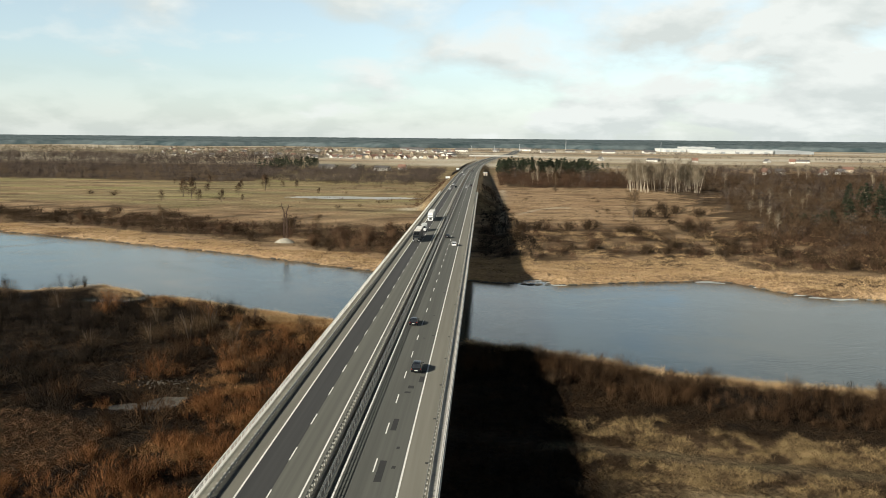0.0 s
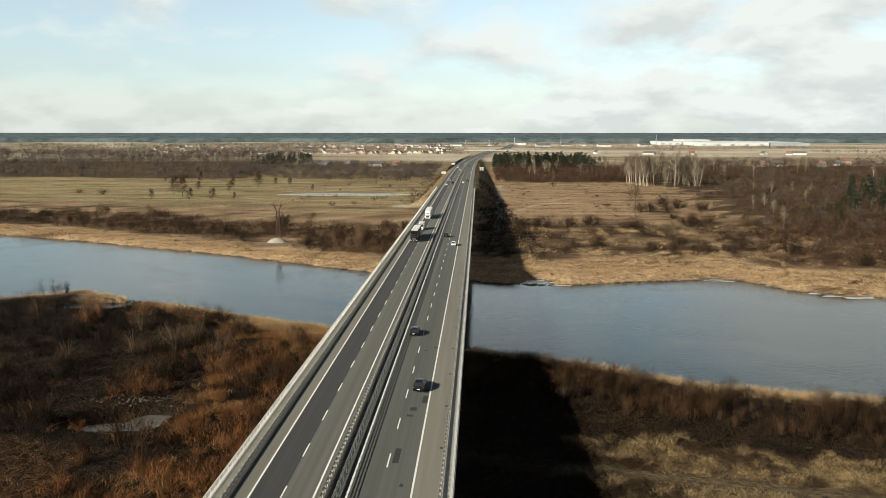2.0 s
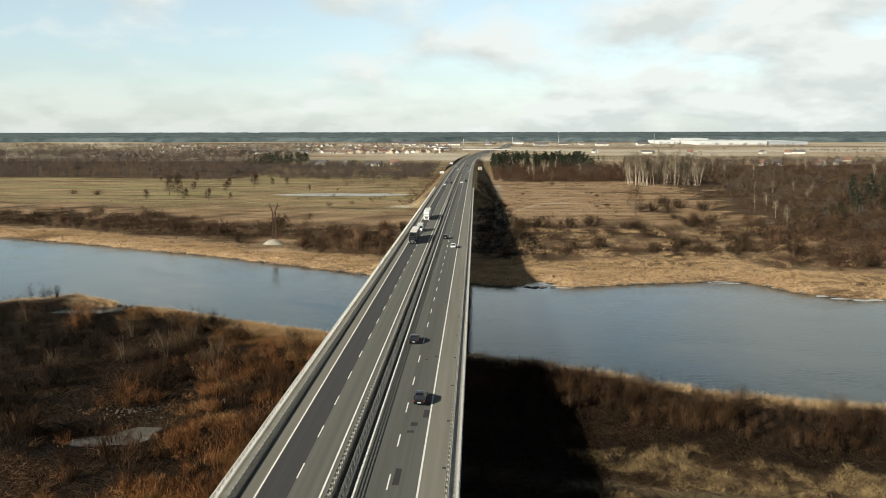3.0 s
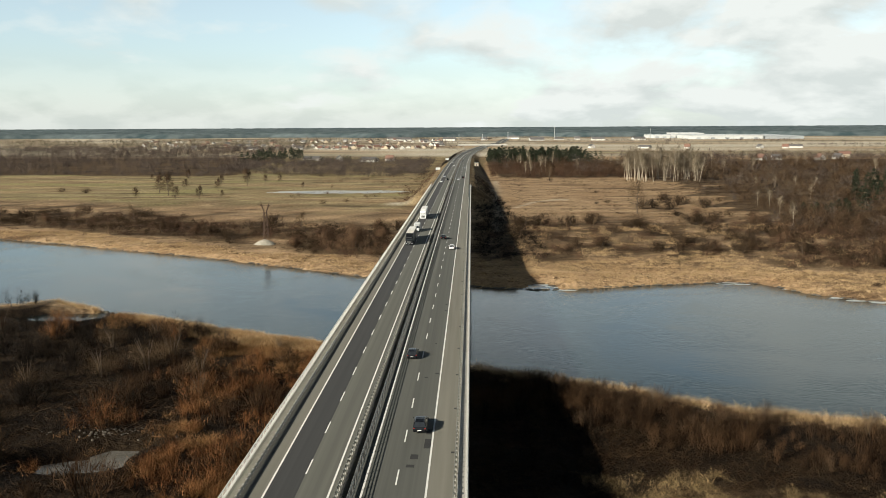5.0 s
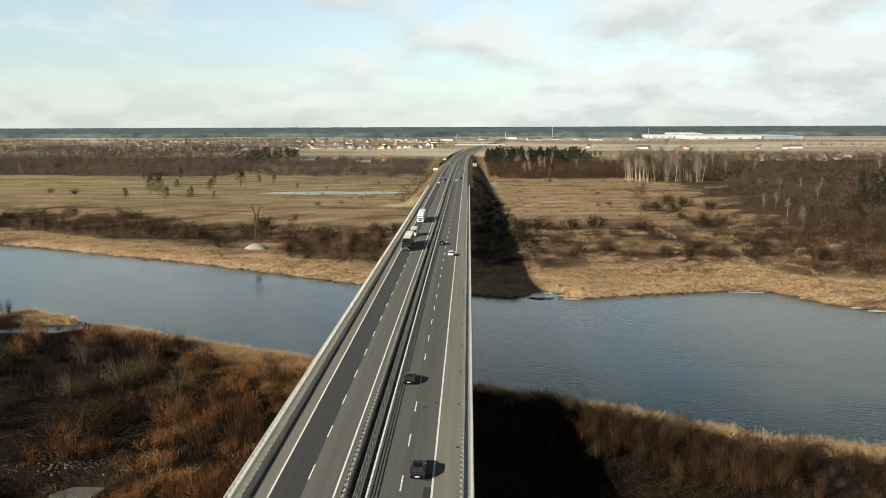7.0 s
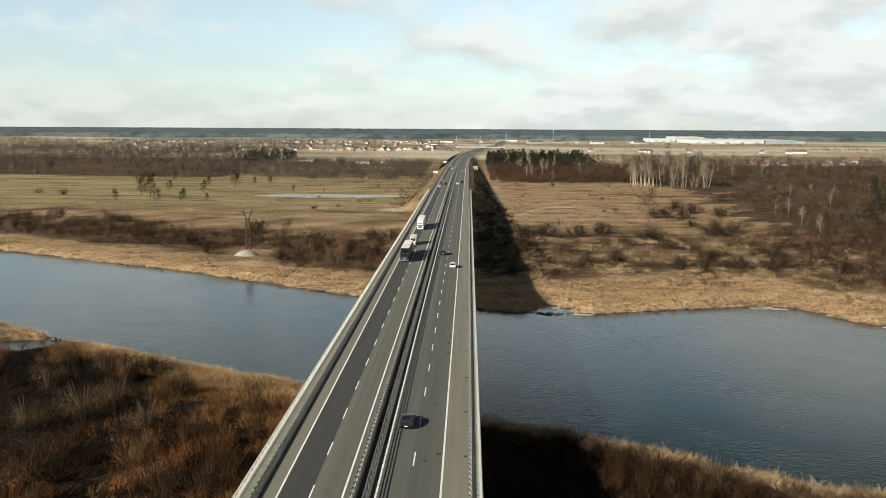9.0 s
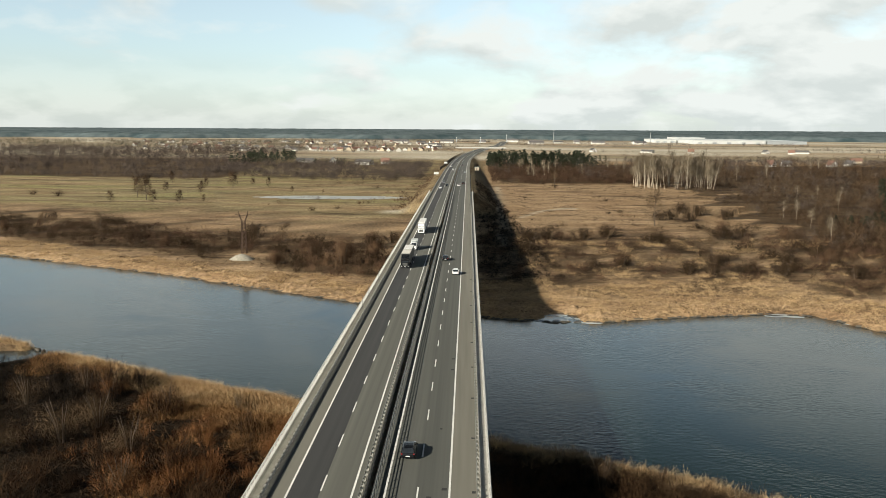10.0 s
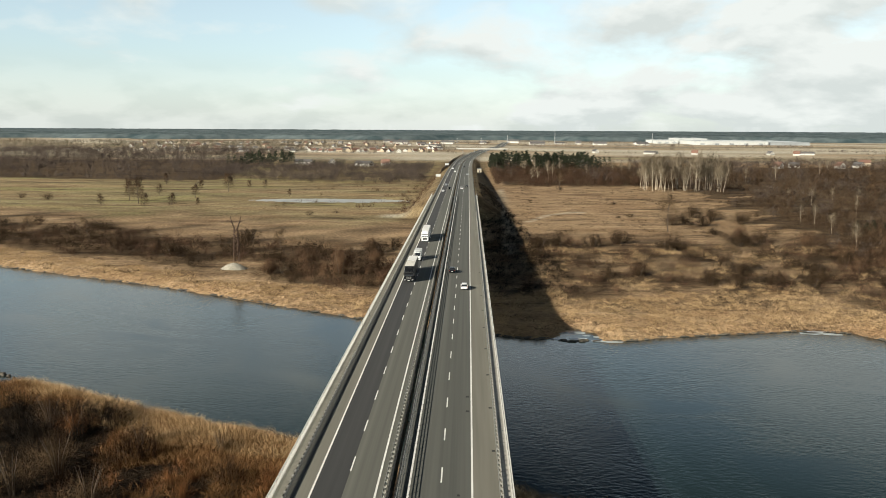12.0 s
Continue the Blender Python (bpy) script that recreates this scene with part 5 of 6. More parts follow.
SHORE = [shore_bush("tall many-stemmed bare bush above the near shore", TWIG_BROWN, 51), shore_bush("tall rust-coloured willow above the near shore", TWIG_RUST, 52), shore_bush("tall olive-tan bare willow among the scrub", TWIG_TAN, 53)]
for k, x, y, s in ((0, -72, 104, 0.9), (1, -66, 101, 0.8), (0, -52, 96, 0.75), (0, -118, 112, 0.9), (1, -104, 116, 0.85), (1, -99, 112, 0.9), (0, -140, 122, 1.0), (0, -146, 118, 1.1), (0, -152, 120, 0.95), (2, -72, 74, 0.95), (2, -64, 79, 1.1), (2, -51, 76, 0.95), (2, -61, 86, 1.0), (2, -80, 96, 0.9), (1, -98, 102, 0.9), (2, -38, 95, 0.6), (2, -84, 66, 0.85), (2, -46, 62, 0.75), (0, 26, 66, 0.75), (2, 44, 58, 0.7), (0, 62, 50, 0.75), (2, 78, 46, 0.7), (0, 96, 44, 0.7)):
    plant(SHORE[k], x, y, 7.5 * s, "tall scrub bushes")
BIRCHES = [tree("tall bare birch with a pale trunk", 21, 0.15, 900, BIRCH, TWIG_PALE, 0.3, 12, 0.15 - 0.07 * i, 21 + i, 0.09, 0.0085, (0.9, 1.7)) for i in range(3)]
for k in range(58):
    u = random.random()
    plant(BIRCHES[k % 3], 150 + (24 * u if k < 24 else 32 + 40 * u), 618 + random.uniform(-8, 34), random.uniform(0.85, 1.5), "birch grove")
for k in range(18):
    y = random.uniform(300, 600)
    plant(BIRCHES[k % 3], 185 + 0.16 * (y - 290) + random.uniform(-20, 130), y, random.uniform(0.45, 0.7), "birches in the wood")
for k in range(26):
    plant(BIRCHES[k % 3], random.uniform(40, 420), random.uniform(690, 900), random.uniform(0.6, 0.85), "birches in the wood")
PINES = [pine("dark green pine with a rounded crown", 15, 31 + i) for i in range(3)]
for k in range(150):
    y = random.uniform(870, 1040)
    plant(PINES[k % 3], random.uniform(30, 165) + 0.02 * (y - 900), y, random.uniform(0.85, 1.35), "pines beside the road")
for k in range(16):
    plant(PINES[k % 3], random.uniform(204, 232), random.uniform(370, 384), random.uniform(0.4, 0.6), "pines in the right wood")
for k in range(46):
    y = random.uniform(356, 600)
    plant(PINES[k % 3], 232 + 0.46 * (y - 356) + random.uniform(-4, 46), y, random.uniform(0.7, 1.05), "pines in the right wood")
for k in range(36):
    plant(PINES[k % 3], random.uniform(-300, -238), random.uniform(930, 1060), random.uniform(0.8, 1.15), "pines by the far houses")
for k in range(14):
    plant(PINES[k % 3], random.uniform(-215, -150), random.uniform(930, 960), random.uniform(0.4, 0.65), "garden pines")
for x, y in ((170, 930), (176, 925), (600, 860), (520, 850)):
    plant(PINES[0], x, y, 1.0, "single pines")
for proto in (RUST_BUSH, *ALDER, MEADOW_BUSH, BELT_BUSH, *BARE, *SHORE, *BIRCHES, *PINES):
    for ob in (*proto.children_recursive, proto):
        bpy.data.objects.remove(ob)

# ---------------------------------------------------------------- vehicles


def loft(rows, close=True):
    g = Geo().sheet(rows, close=close)
    n, last = len(rows[0]), len(g.v)
    g.f += [tuple(range(n)), tuple(range(last - n, last))]
    return g


def wheel_parts(v, x, y, r, w=0.22):
    side = 1 if x > 0 else -1
    t = part("wheel", Geo().tube([(x - side * w, y, r), (x - side * w * 0.8, y, r), (x - side * 0.05, y, r), (x, y, r)], [r * 0.94, r, r, r * 0.93], 16), TYRE, v)
    part("rim", Geo().tube([(x - side * 0.03, y, r), (x + side * 0.015, y, r)], [r * 0.62, r * 0.58], 12), STEEL, t, "grey wheel rim")


def car(paint, label, length=4.5, high=1.5, estate=True):
    v = thing("car", label, "car", pose(0, 0, -500), "cars on the road")
    k, h = length / 4.5, high / 1.5
    body = []
    for y, zb, zt, w in ((-2.25, 0.42, 0.72, 0.74), (-2.17, 0.30, 0.92, 0.85), (-1.3, 0.22, 1.0, 0.91), (0, 0.2, 0.98, 0.92), (1.0, 0.2, 0.94, 0.91), (1.85, 0.24, 0.84, 0.88), (2.15, 0.28, 0.72, 0.80), (2.24, 0.36, 0.58, 0.66)):
        zt *= h
        body.append([(-w + 0.06, y * k, zb), (-w, y * k, zb + 0.12), (-w, y * k, zt - 0.2), (-w + 0.09, y * k, zt - 0.02), (-w + 0.25, y * k, zt), (w - 0.25, y * k, zt), (w - 0.09, y * k, zt - 0.02), (w, y * k, zt - 0.2), (w, y * k, zb + 0.12), (w - 0.06, y * k, zb)])
    part("body", loft(body), paint, v)
    back = -2.08 if estate else -1.75
    cabin = []
    for y, zt, wt in ((back, 0.97, 0.80), (back + 0.42, 1.40, 0.66), (-0.5, 1.47, 0.64), (0.25, 1.43, 0.63), (1.15, 0.95, 0.74)):
        cabin.append([(-0.84, y * k, 0.92 * h), (-wt, y * k, zt * h), (wt, y * k, zt * h), (0.84, y * k, 0.92 * h)])
    part("windows", loft(cabin), GLASS_DARK, v, "dark car windows")
    roof = []
    for y, z, w in ((back + 0.40, 1.415, 0.63), (-0.9, 1.49, 0.635), (-0.3, 1.49, 0.63), (0.28, 1.445, 0.60)):
        roof.append([(-w, y * k, z * h - 0.03), (-w + 0.08, y * k, z * h + 0.02), (w - 0.08, y * k, z * h + 0.02), (w, y * k, z * h - 0.03)])
    part("roof", loft(roof), paint, v)
    for s in (-1, 1):
        part("pillar", Geo().tube([(s * 0.80, (back + 0.02) * k, 0.95 * h), (s * 0.665, (back + 0.44) * k, 1.42 * h)], [0.05, 0.05], 5), paint, v)
        part("headlight", Geo().box(s * 0.62 - 0.15, s * 0.62 + 0.15, 2.1 * k, 2.19 * k, 0.60, 0.72), LAMP_CLEAR, v, "clear headlight")
        part("taillight", Geo().box(s * 0.74 - 0.09, s * 0.74 + 0.09, -2.235 * k, -2.16 * k, 0.76, 0.88), LAMP_RED, v, "red taillight")
        part("mirror", Geo().box(s * 0.92 - 0.02, s * 0.92 + 0.12 * s, 0.72 * k, 0.84 * k, 0.93 * h, 1.05 * h), paint, v)
        for y in (-1.35, 1.38):
            wheel_parts(v, s * 0.925, y * k, 0.32)
    part("plate", Geo().box(-0.26, 0.26, -2.28 * k, -2.24 * k, 0.50, 0.61), PLATE, v, "pale number plate")
    return v


def lorry_cab(v, y, paint, z=0.0, wide=1.22, high=3.5):
    """A flat-fronted cab whose front is at y, looking to -y."""
    cab = part("cab", loft([[(-wide * s, yy, zz) for s, zz in ((1, 0.55), (1, t - 0.25), (0.86, t), (-0.86, t), (-1, t - 0.25), (-1, 0.55))] for yy, t in ((y + 0.02, high - 0.75), (y + 0.3, high - 0.05), (y + 1.2, high), (y + 2.2, high))]), paint, v)
    part("windscreen", Geo().sheet([[(-1.05, y - 0.015, 1.75), (1.05, y - 0.015, 1.75)], [(-1.02, y + 0.10, 2.62), (1.02, y + 0.10, 2.62)]]), GLASS_DARK, cab, "dark windscreen")
    part("sun_visor", Geo().box(-1.05, 1.05, y - 0.16, y + 0.12, 2.64, 2.78), TARP_BLACK, cab)
    part("grille", Geo().box(-0.72, 0.72, y - 0.05, y + 0.1, 0.78, 1.52), TARP_BLACK, cab, "black radiator grille")
    for k in range(4):
        part("grille_bar", Geo().box(-0.68, 0.68, y - 0.075, y - 0.045, 0.86 + 0.17 * k, 0.91 + 0.17 * k), STEEL, cab)
    part("bumper", Geo().prism([(-1.22, y + 0.25), (-1.1, y - 0.1), (1.1, y - 0.1), (1.22, y + 0.25)], "z", 0.38, 0.76), paint, cab)
    part("plate", Geo().box(-0.26, 0.26, y - 0.13, y - 0.1, 0.46, 0.58), PLATE, cab, "pale number plate")
    for s in (-1, 1):
        part("headlight", Geo().box(s * 0.98 - 0.17, s * 0.98 + 0.17, y - 0.115, y, 0.55, 0.74), LAMP_CLEAR, cab, "clear headlight")
        part("side_window", Geo().box(s * 1.205, s * 1.235, y + 0.45, y + 1.35, 1.85, 2.6), GLASS_DARK, cab)
        part("mirror", Geo().box(s * 1.3 - 0.06, s * 1.3 + 0.1 * s, y + 0.02, y + 0.14, 1.75, 2.5), TARP_BLACK, cab)
    return cab


def cargo(v, y0, y1, z0, z1, side, top, name="cargo_box"):
    b = part(name, Geo().box(-1.26, 1.26, y0, y1, z0, z1 - 0.05), side, v)
    part("roof_sheet", Geo().prism([(-1.275, z1 - 0.06), (1.275, z1 - 0.06), (1.24, z1 + 0.01), (0, z1 + 0.04), (-1.24, z1 + 0.01)], "y", y0 - 0.01, y1 + 0.01), top, b, "pale roof sheet")
    for yy in (y0 - 0.02, y1 - 0.06):
        part("frame", Geo().box(-1.28, -1.2, yy, yy + 0.08, z0, z1).box(1.2, 1.28, yy, yy + 0.08, z0, z1), STEEL_DARK, b)
    for k in range(1, 6):
        yy = y0 + (y1 - y0) * k / 6
        for s in (-1, 1):
            part("strap", Geo().box(s * 1.262, s * 1.272, yy - 0.03, yy + 0.03, z0 + 0.1, z1 - 0.25), STEEL_DARK, b)
    part("chassis", Geo().box(-0.5, 0.5, y0 + 0.2, y1 - 0.2, 0.75, z0), STEEL_DARK, v)
    part("rear_light", Geo().box(-1.1, 1.1, y1, y1 + 0.05, 0.85, 0.97), LAMP_RED, v)
    return b


def semi(x, y):
    v = thing("articulated_lorry", "white articulated lorry with white box trailer", "lorry", pose(x, y, 0.0))
    lorry_cab(v, 0, CAR_WHITE, high=3.75)
    part("deflector", loft([[(-1.1, yy, 3.7), (-1.0, yy, t), (1.0, yy, t), (1.1, yy, 3.7)] for yy, t in ((0.5, 3.74), (1.9, 4.0))]), CAR_WHITE, v)
    cargo(v, 2.9, 16.5, 1.25, 4.0, TARP_WHITE, TARP_WHITE)
    for s in (-1, 1):
        part("side_skirt", Geo().box(s * 1.2, s * 1.24, 6.2, 11.2, 0.5, 1.2), TARP_WHITE, v)
        for yy in (1.35, 5.0, 11.9, 13.2, 14.5):
            wheel_parts(v, s * 1.24, yy, 0.5, 0.34)


def drawbar(x, y):
    v = thing("box_lorry", "black box lorry pulling a trailer, pale dusty roofs", "lorry", pose(x, y, 0.0))
    lorry_cab(v, 0, CAR_BLACK, high=3.3)
    part("roof_spoiler", Geo().box(-1.1, 1.1, 1.5, 2.25, 3.25, 3.7), CAR_BLACK, v)
    cargo(v, 2.35, 9.6, 1.05, 4.0, TARP_BLACK, TARP_DUSTY)
    cargo(v, 10.6, 18.3, 1.05, 4.0, TARP_BLACK, TARP_WHITE, "trailer_box")
    part("drawbar", Geo().box(-0.1, 0.1, 9.2, 11.0, 0.6, 0.75), STEEL_DARK, v)
    for s in (-1, 1):
        for yy in (1.35, 6.4, 7.7, 13.9, 15.2):
            wheel_parts(v, s * 1.24, yy, 0.48, 0.34)


def box_van(x, y):
    v = thing("box_van", "white box van with a cooling unit on its roof", "van", pose(x, y, 0.0))
    part("cab", loft([[(-w, yy, 0.4), (-w, yy, t * 0.62), (-w * 0.9, yy, t), (w * 0.9, yy, t), (w, yy, t * 0.62), (w, yy, 0.4)] for yy, t, w in ((0, 0.95, 0.86), (0.12, 1.15, 0.95), (0.95, 1.38, 1.0), (1.75, 2.35, 0.98), (2.3, 2.45, 0.98))]), CAR_WHITE, v)
    part("windscreen", Geo().sheet([[(-0.85, 0.98, 1.43), (0.85, 0.98, 1.43)], [(-0.78, 1.66, 2.3), (0.78, 1.66, 2.3)]]), GLASS_DARK, v, "dark windscreen")
    part("grille", Geo().box(-0.5, 0.5, -0.03, 0.05, 0.6, 0.85), TARP_BLACK, v)
    part("plate", Geo().box(-0.26, 0.26, -0.045, -0.03, 0.46, 0.57), PLATE, v, "pale number plate")
    b = part("cargo_box", Geo().box(-1.08, 1.08, 2.3, 6.6, 0.75, 3.0), METAL_WHITE, v)
    part("roof_sheet", Geo().prism([(-1.1, 2.98), (1.1, 2.98), (1.06, 3.05), (-1.06, 3.05)], "y", 2.29, 6.61), METAL_WHITE, b)
    part("cooling_unit", Geo().prism([(1.75, 2.5), (2.3, 2.45), (2.3, 2.85), (1.95, 2.8)], "x", -0.7, 0.7), METAL_GREY, v, "grey cooling unit")
    for s in (-1, 1):
        part("headlight", Geo().box(s * 0.72 - 0.14, s * 0.72 + 0.14, -0.02, 0.1, 0.78, 0.95), LAMP_CLEAR, v, "clear headlight")
        part("mirror", Geo().box(s * 1.05 - 0.02, s * 1.05 + 0.2 * s, 1.15, 1.25, 1.4, 1.8), TARP_BLACK, v)
        part("side_window", Geo().box(s * 0.975, s * 1.0, 1.35, 2.1, 1.5, 2.1), GLASS_DARK, v)
        for yy in (0.85, 5.0):
            wheel_parts(v, s * 1.03, yy, 0.36, 0.26)


drawbar(-12.55, 172.0)
box_van(-12.35, 204.0)
semi(-12.3, 243.0)
BLACK_CAR = car(CAR_BLACK, "black estate car with dark windows", 4.7, 1.6)
DARK_CAR = car(CAR_BLACK, "dark hatchback car with dark windows", 4.3, 1.48)
WHITE_CAR = car(CAR_WHITE, "white hatchback car with dark windows", 4.4, 1.5)
SILVER_CAR = car(CAR_SILVER, "silver saloon car with dark windows", 4.5, 1.45, False)
for proto, x, y, turn in ((BLACK_CAR, 1.75, 14.8, 0), (DARK_CAR, -1.75, 47.0, 0), (WHITE_CAR, 2.1, 165.0, 0), (DARK_CAR, -1.4, 187.0, 0), (WHITE_CAR, -12.8, 455, 180), (DARK_CAR, -9.0, 474, 180), (SILVER_CAR, -12.4, 508, 180),
                          (WHITE_CAR, -1.2, 478, 0), (BLACK_CAR, 2.0, 494, 0), (SILVER_CAR, 2.2, 640, 0), (WHITE_CAR, -9.2, 690, 180), (WHITE_CAR, -12.6, 760, 180), (DARK_CAR, -1.4, 800, 0), (SILVER_CAR, -9, 900, 180)):
    copy_thing(proto, pose(x + float(road_x(y)), y, float(road_z(y)) + 0.012, 0, 0, turn))
for proto in (BLACK_CAR, DARK_CAR, WHITE_CAR, SILVER_CAR):
    for ob in (*proto.children_recursive, proto):
        bpy.data.objects.remove(ob)

# ---------------------------------------------------------------- buildings


def house(label, w, l, eaves, ridge, wall, roof):
    h = thing("house", label, "house", pose(0, 0, -500), "village houses")
    part("wall", Geo().prism([(-w / 2, -1), (w / 2, -1), (w / 2, eaves), (0, ridge - 0.15), (-w / 2, eaves)], "y", -l / 2, l / 2), wall, h)
    o, s = 0.5, (ridge - eaves) / (w / 2)
    for k in (-1, 1):
        part("roof", Geo().prism([(0, ridge), (k * (w / 2 + o), eaves - s * o), (k * (w / 2 + o), eaves - s * o + 0.22), (0, ridge + 0.25)], "y", -l / 2 - o, l / 2 + o), roof, h)
    pane = Geo().box(-0.55, 0.55, -0.05, 0.05, 0, 1.3).mesh("window", GLASS_DARK)
    for x in (-w / 4, w / 4):
        part("window", pane, GLASS_DARK, h, at=pose(x, -l / 2 - 0.02, 1.1))
    part("window", pane, GLASS_DARK, h, at=pose(0, -l / 2 - 0.02, eaves + 0.3))
    for y in (-l / 4, l / 4):
        for k in (-1, 1):
            part("window", pane, GLASS_DARK, h, at=pose(k * (w / 2 + 0.02), y, 1.1, 0, 0, 90))
    part("door", Geo().box(-0.5, 0.5, -l / 2 - 0.06, -l / 2 + 0.02, 0, 2.1), BARK, h, "brown front door")
    part("chimney", Geo().box(w * 0.12, w * 0.12 + 0.7, 0.4, 1.1, eaves, ridge + 0.9), ROOF_RED, h, "brick chimney")
    return h


HOUSES = [house("white house with a grey pitched roof", 9.5, 12, 3.4, 7.6, PLASTER, ROOF_GREY), house("white house with a red tiled roof", 9, 11, 3.2, 7.8, PLASTER, ROOF_RED),
          house("beige house with a red tiled roof", 10, 14, 4.6, 8.4, PLASTER_BEIGE, ROOF_RED), house("long low white farm building with a grey roof", 11, 24, 3.2, 6.2, PLASTER, ROOF_GREY)]


def build(k, x, y, turn, size=1.0):
    copy_thing(HOUSES[k], pose(x, y, float(land(x, y)) + 0.2, 0, 0, turn) @ Matrix.Scale(size, 4))


for k, x, y, turn in ((3, -217, 1000, 75), (0, -176, 985, 20), (3, -132, 968, 60), (1, -106, 990, 80), (0, 154, 998, 70), (1, 403, 980, 30), (0, 425, 985, 80), (1, 484, 985, 10), (2, 545, 1045, 70), (0, 515, 1000, 20), (3, 349, 1448, 50),
                      (1, 430, 1442, 70), (0, 566, 1430, 15), (1, 613, 1426, 60), (3, 640, 1445, 80), (0, 250, 1480, 20)):
    build(k, x, y, turn)
random.seed(9)
for k in range(105):
    y = random.uniform(1420, 2250)
    x = -60 - 0.42 * y * random.random() ** 1.1 - (100 if y < 1440 else 0)
    if abs(x - float(road_x(y)) + 5.45) > 50:
        build(random.choice((0, 0, 1, 1, 2, 3)), x, y, random.uniform(0, 180), random.uniform(0.65, 0.95))
for k in range(16):
    build(random.choice((1, 1, 0, 2)), -330 + 16.5 * k + random.uniform(-5, 5), 1455 + random.uniform(-18, 30), random.uniform(0, 180), random.uniform(0.7, 0.95))
for k in range(16):
    build(random.choice((3, 3, 0)), random.uniform(-250, 520), random.uniform(2080, 2400), random.uniform(70, 110), random.uniform(1.0, 1.8))
for proto in HOUSES:
    for ob in (*proto.children_recursive, proto):
        bpy.data.objects.remove(ob)


def warehouse(x0, x1, y0, y1, high, wall, roof, label):
    base = float(land((x0 + x1) / 2, y0)) - 1.0
    w = thing("warehouse", label, "warehouse", pose(x0, y0, base), "distant warehouses")
    part("wall", Geo().box(0, x1 - x0, 0, y1 - y0, 0, high), wall, w)
    part("roof", Geo().box(-0.6, x1 - x0 + 0.6, -0.6, y1 - y0 + 0.6, high, high + 0.8), roof, w)
    n = max(3, int((x1 - x0) / 40))
    for k in range(n):
        xx = (x1 - x0) * (k + 0.5) / n
        part("loading_door", Geo().box(xx - 6, xx + 6, -0.25, 0.05, 1.0, 6.5), METAL_GREY, w, "grey loading door")
        part("skylight", Geo().box(xx - 5, xx + 5, 30, y1 - y0 - 30, high + 0.8, high + 2.2), METAL_GREY, w)


warehouse(592, 662, 2420, 2560, 10, METAL_WHITE, METAL_WHITE, "white sheet-metal warehouse on the plain")
warehouse(668, 880, 2260, 2520, 11, METAL_WHITE, METAL_WHITE, "long white sheet-metal warehouse on the plain")
warehouse(698, 785, 2530, 2680, 15, METAL_WHITE, METAL_WHITE, "tall white high-bay warehouse on the plain")
warehouse(886, 1000, 2260, 2560, 9, METAL_GREY, METAL_GREY, "long grey sheet-metal warehouse on the plain")
for x, y, high in ((268, 2350, 38), (590, 2460, 30), (120, 2300, 22), (40, 2200, 18), (-30, 2250, 16)):
    z = float(land(x, y))
    m = thing("mast", "slim pale steel mast rising above the trees", "mast", pose(x, y, z))
    part("shaft", Geo().tube([(0, 0, -0.5), (0, 0, high * 0.6), (0, 0, high)], [1.1, 0.8, 0.4], 8), METAL_GREY, m)
    part("head", Geo().tube([(0, 0, high - 2), (0, 0, high + 0.5)], [0.9, 0.9], 8), METAL_WHITE, m)

# roadside hut and signs at the far embankment
hut = thing("service_hut", "small yellow-white service hut beside the road", "hut", pose(13.5, 700, float(road_z(700)) - 0.4))
part("wall", Geo().box(-2, 2, -1.5, 1.5, 0, 3), PLASTER_BEIGE, hut)
part("roof", Geo().box(-2.4, 2.4, -1.9, 1.9, 3.0, 3.3), METAL_WHITE, hut)
part("door", Geo().box(-0.5, 0.5, -1.56, -1.5, 0, 2.1), ROOF_GREY, hut)
for x, y in ((-21.5, 600), (-21, 830)):
    s = thing("road_sign", "white road sign on two posts", "road sign", pose(x + float(road_x(y)), y, float(land(x + float(road_x(y)), y)) - 0.1))
    part("panel", Geo().box(-2.0, 2.0, -0.05, 0.05, 2.2, 4.2), METAL_WHITE, s)
    for k in (-1.4, 1.4):
        part("post", Geo().tube([(k, 0.08, 0), (k, 0.08, 4.2)], [0.06, 0.06], 6), STEEL, s)

# old steel pylon behind the far bank
pylon = thing("pylon", "rusty lattice steel pylon with a forked head", "pylon", pose(-89, 273, float(land(-89, 273)) - 0.2) )
for sx, sy in ((-1, -1), (1, -1), (1, 1), (-1, 1)):
    part("leg", Geo().tube([(sx * 1.0, sy * 1.0, 0), (sx * 0.62, sy * 0.62, 13.9)], [0.17, 0.14], 4), RUST_STEEL, pylon)
for k in range(7):
    z0, z1 = 1.98 * k, 1.98 * (k + 1)
    a, b = 1.0 - 0.0274 * z0, 1.0 - 0.0274 * z1
    for s in (-1, 1):
        part("brace", Geo().tube([(-a, s * a, z0), (b, s * b, z1)], [0.10, 0.10], 4), RUST_STEEL, pylon)
        part("brace", Geo().tube([(s * a, a, z0), (s * b, -b, z1)], [0.10, 0.10], 4), RUST_STEEL, pylon)
for s in (-1, 1):
    for w in (-1, 1):
        part("horn", Geo().tube([(s * 0.62, w * 0.62, 13.8), (s * 1.7, w * 0.3, 16.4), (s * 2.0, 0, 18.4)], [0.14, 0.12, 0.08], 4), RUST_STEEL, pylon)
    part("horn_brace", Geo().tube([(s * 0.62, 0, 14.2), (s * 1.9, 0, 17.6)], [0.12, 0.10], 4), RUST_STEEL, pylon)
    part("arm", Geo().tube([(s * 1.6, 0, 16.4), (s * 3.6, 0, 16.8)], [0.17, 0.10], 4), RUST_STEEL, pylon)
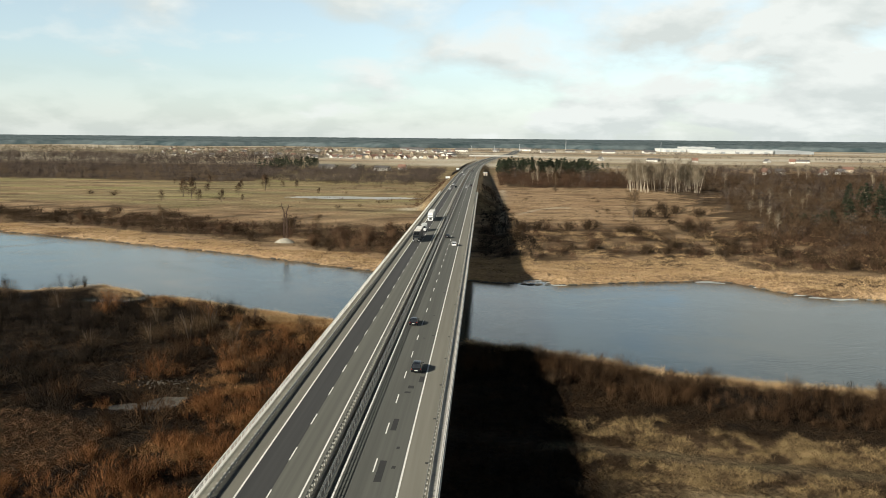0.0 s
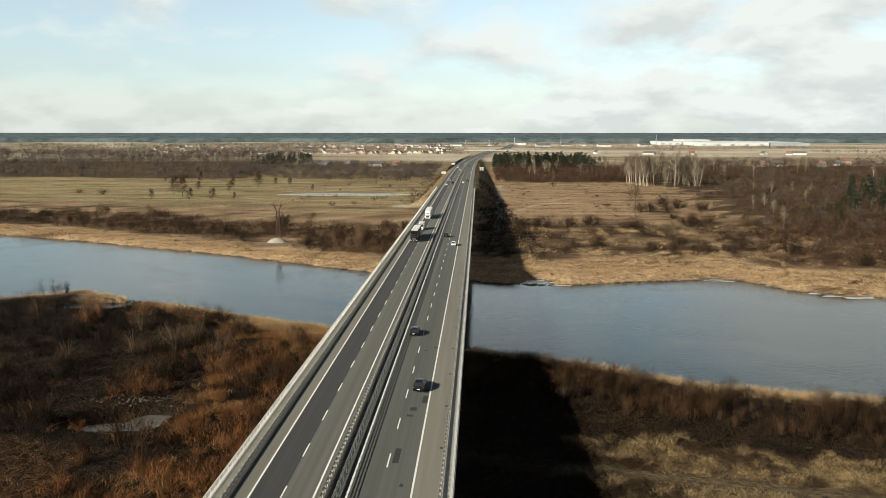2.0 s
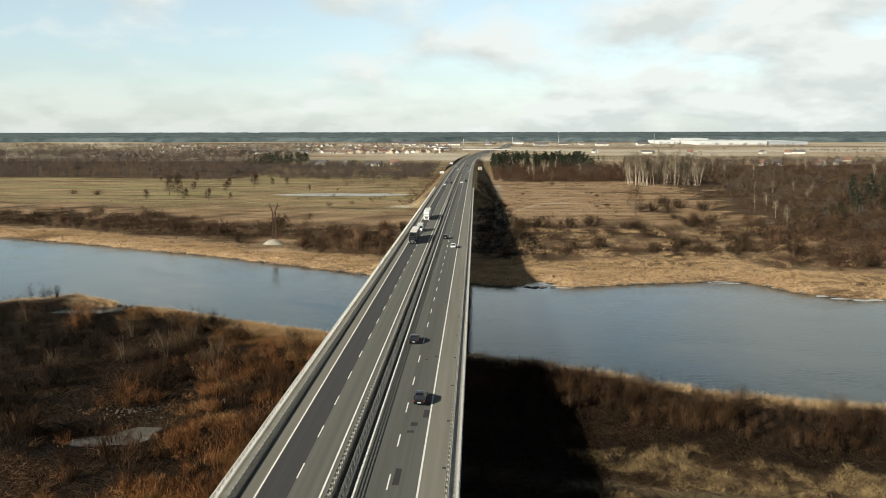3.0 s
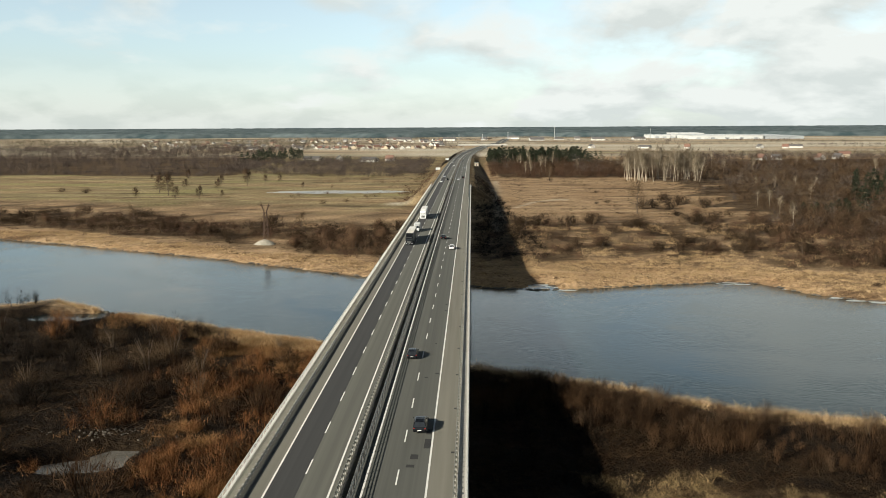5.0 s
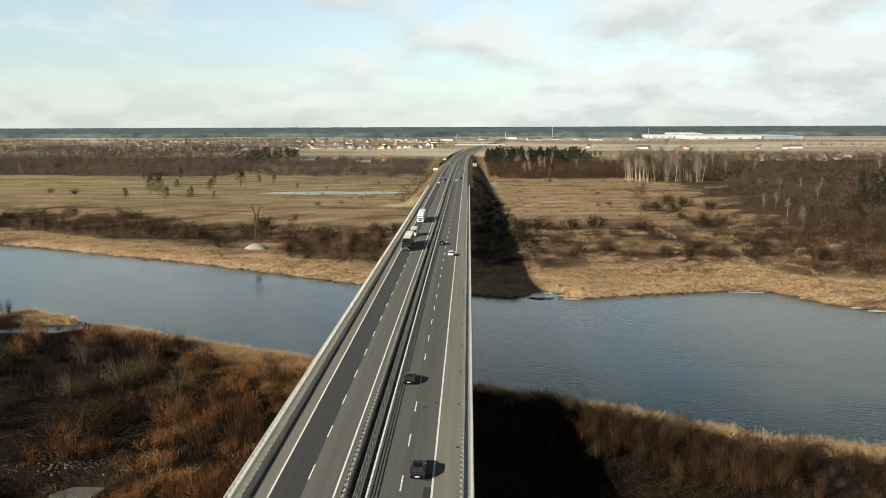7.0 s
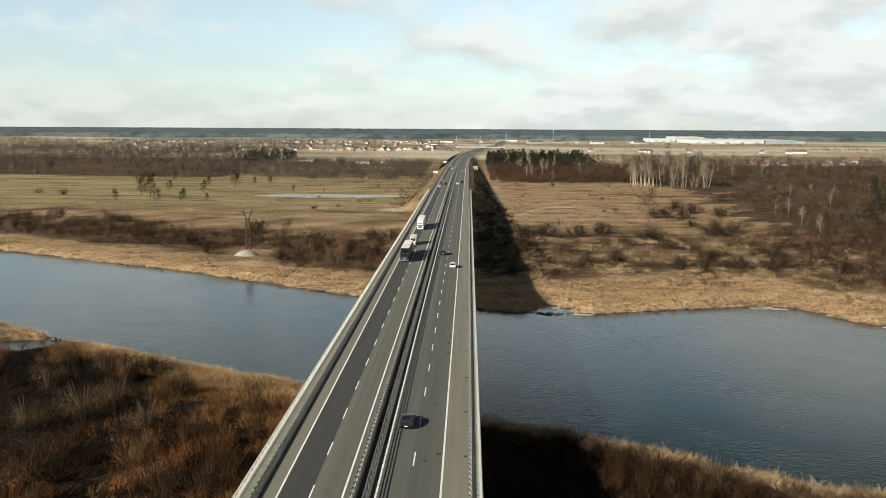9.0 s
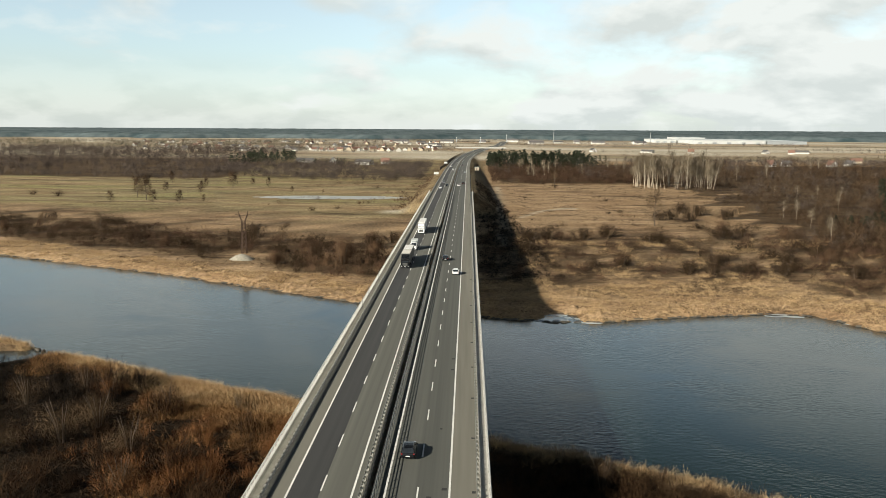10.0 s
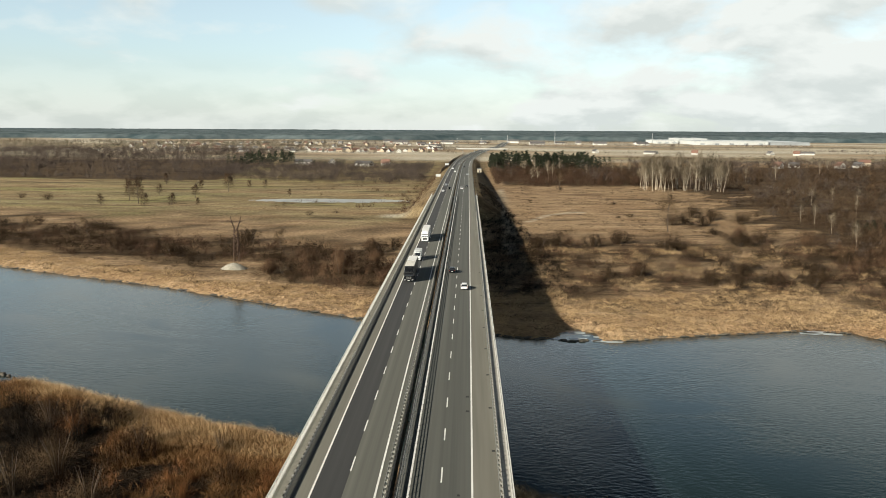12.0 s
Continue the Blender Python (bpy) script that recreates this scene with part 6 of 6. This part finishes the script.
part("crossbeam", Geo().tube([(-1.8, 0, 16.4), (1.8, 0, 16.4)], [0.1, 0.1], 4), RUST_STEEL, pylon)

# rubble mound on the far bank and stones along the near shore


def stones(n, spread, high, size, seed):
    r = random.Random(seed)
    g = Geo()
    for k in range(n):
        a, d = r.uniform(0, 6.28), r.random() ** 0.6
        c = Vector((math.cos(a) * d * spread[0], math.sin(a) * d * spread[1], high * (1 - d) * r.uniform(0.6, 1.0)))
        q = r.uniform(0.5, 1.0) * size
        ring = [[c + Vector((math.cos(b) * q * f * r.uniform(0.8, 1.1), math.sin(b) * q * f * r.uniform(0.8, 1.1), q * h)) for b in (0, 1.05, 2.1, 3.14, 4.2, 5.25)] for f, h in ((0.8, -0.5), (1.0, 0.0), (0.75, 0.45), (0.2, 0.6))]
        g.sheet(ring, close=True)
    return g


mound = thing("rubble_mound", "pale mound of rubble on the far bank", "mound", pose(-86, 259, float(land(-86, 259)) - 0.3) @ Matrix.Scale(1.0, 4))
part("core", Geo().sheet([[(math.cos(b) * f * 5.0, math.sin(b) * f * 3.6, h) for b in np.linspace(0, 2 * math.pi, 18, endpoint=False)] for f, h in ((1.1, -0.2), (0.85, 0.9), (0.5, 1.9), (0.12, 2.5), (0.01, 2.55))], close=True), ROCK, mound)
tagged(part("stones", stones(70, (5.2, 3.8), 2.3, 0.6, 3), ROCK, mound), kind="stuff")
shore = Geo()
r = random.Random(4)
for k in range(170):
    x = r.uniform(-142, -60) if k < 110 else r.uniform(9, 60)
    y = float(bank_y(NEAR_BANK, x)) - r.uniform(-0.6, 0.8)
    g = stones(1, (0.2, 0.2), 0.1, r.uniform(0.3, 0.9), k)
    i = len(shore.v)
    shore.v += [tuple(Vector(p) + Vector((x, y, LEVEL + 0.1))) for p in g.v]
    shore.f += [tuple(i + q for q in f) for f in g.f]
for k in range(520):
    x = r.uniform(-260, 165)
    y = float(bank_y(FAR_BANK, x)) + r.uniform(-0.5, 0.5)
    g = stones(1, (0.2, 0.2), 0.1, r.uniform(0.25, 0.75), k + 900)
    i = len(shore.v)
    shore.v += [tuple(Vector((p[0] * 1.8, p[1], p[2] * 0.7)) + Vector((x, y, LEVEL + 0.1))) for p in g.v]
    shore.f += [tuple(i + q for q in f) for f in g.f]
for k in range(90):
    x, y = r.gauss(-57, 5.0), r.gauss(44, 1.3)
    g = stones(1, (0.2, 0.2), 0.1, r.uniform(0.12, 0.36), k + 500)
    i = len(shore.v)
    shore.v += [tuple(Vector(p) + Vector((x, y, max(float(land(x, y)), LEVEL) + 0.1))) for p in g.v]
    shore.f += [tuple(i + q for q in f) for f in g.f]
tagged(part("shore_stones", shore, STONE_DARK), "dark wet stones and clods along both shores", "stones", kind="stuff")

# thin ice left along the far shore
ice = Geo()
for k in range(26):
    x = r.gauss(34, 4.5) if k < 10 else r.uniform(96, 150)
    y = (176 + r.uniform(-4, 6)) if k < 10 else float(bank_y(FAR_BANK, x)) - r.uniform(-0.5, 3.0)
    n, w = 9, r.uniform(0.6, 2.6)
    ring = [(x + w * 1.8 * math.cos(2 * math.pi * q / n) * r.uniform(0.6, 1.1), y + w * 0.6 * math.sin(2 * math.pi * q / n) * r.uniform(0.6, 1.1)) for q in range(n)]
    ice.prism(ring, "z", LEVEL - 0.05, LEVEL + 0.03 + 0.004 * (k % 5))
tagged(part("shore_ice", ice, ICE), "thin pale ice floes along the far shore", "ice", kind="stuff")
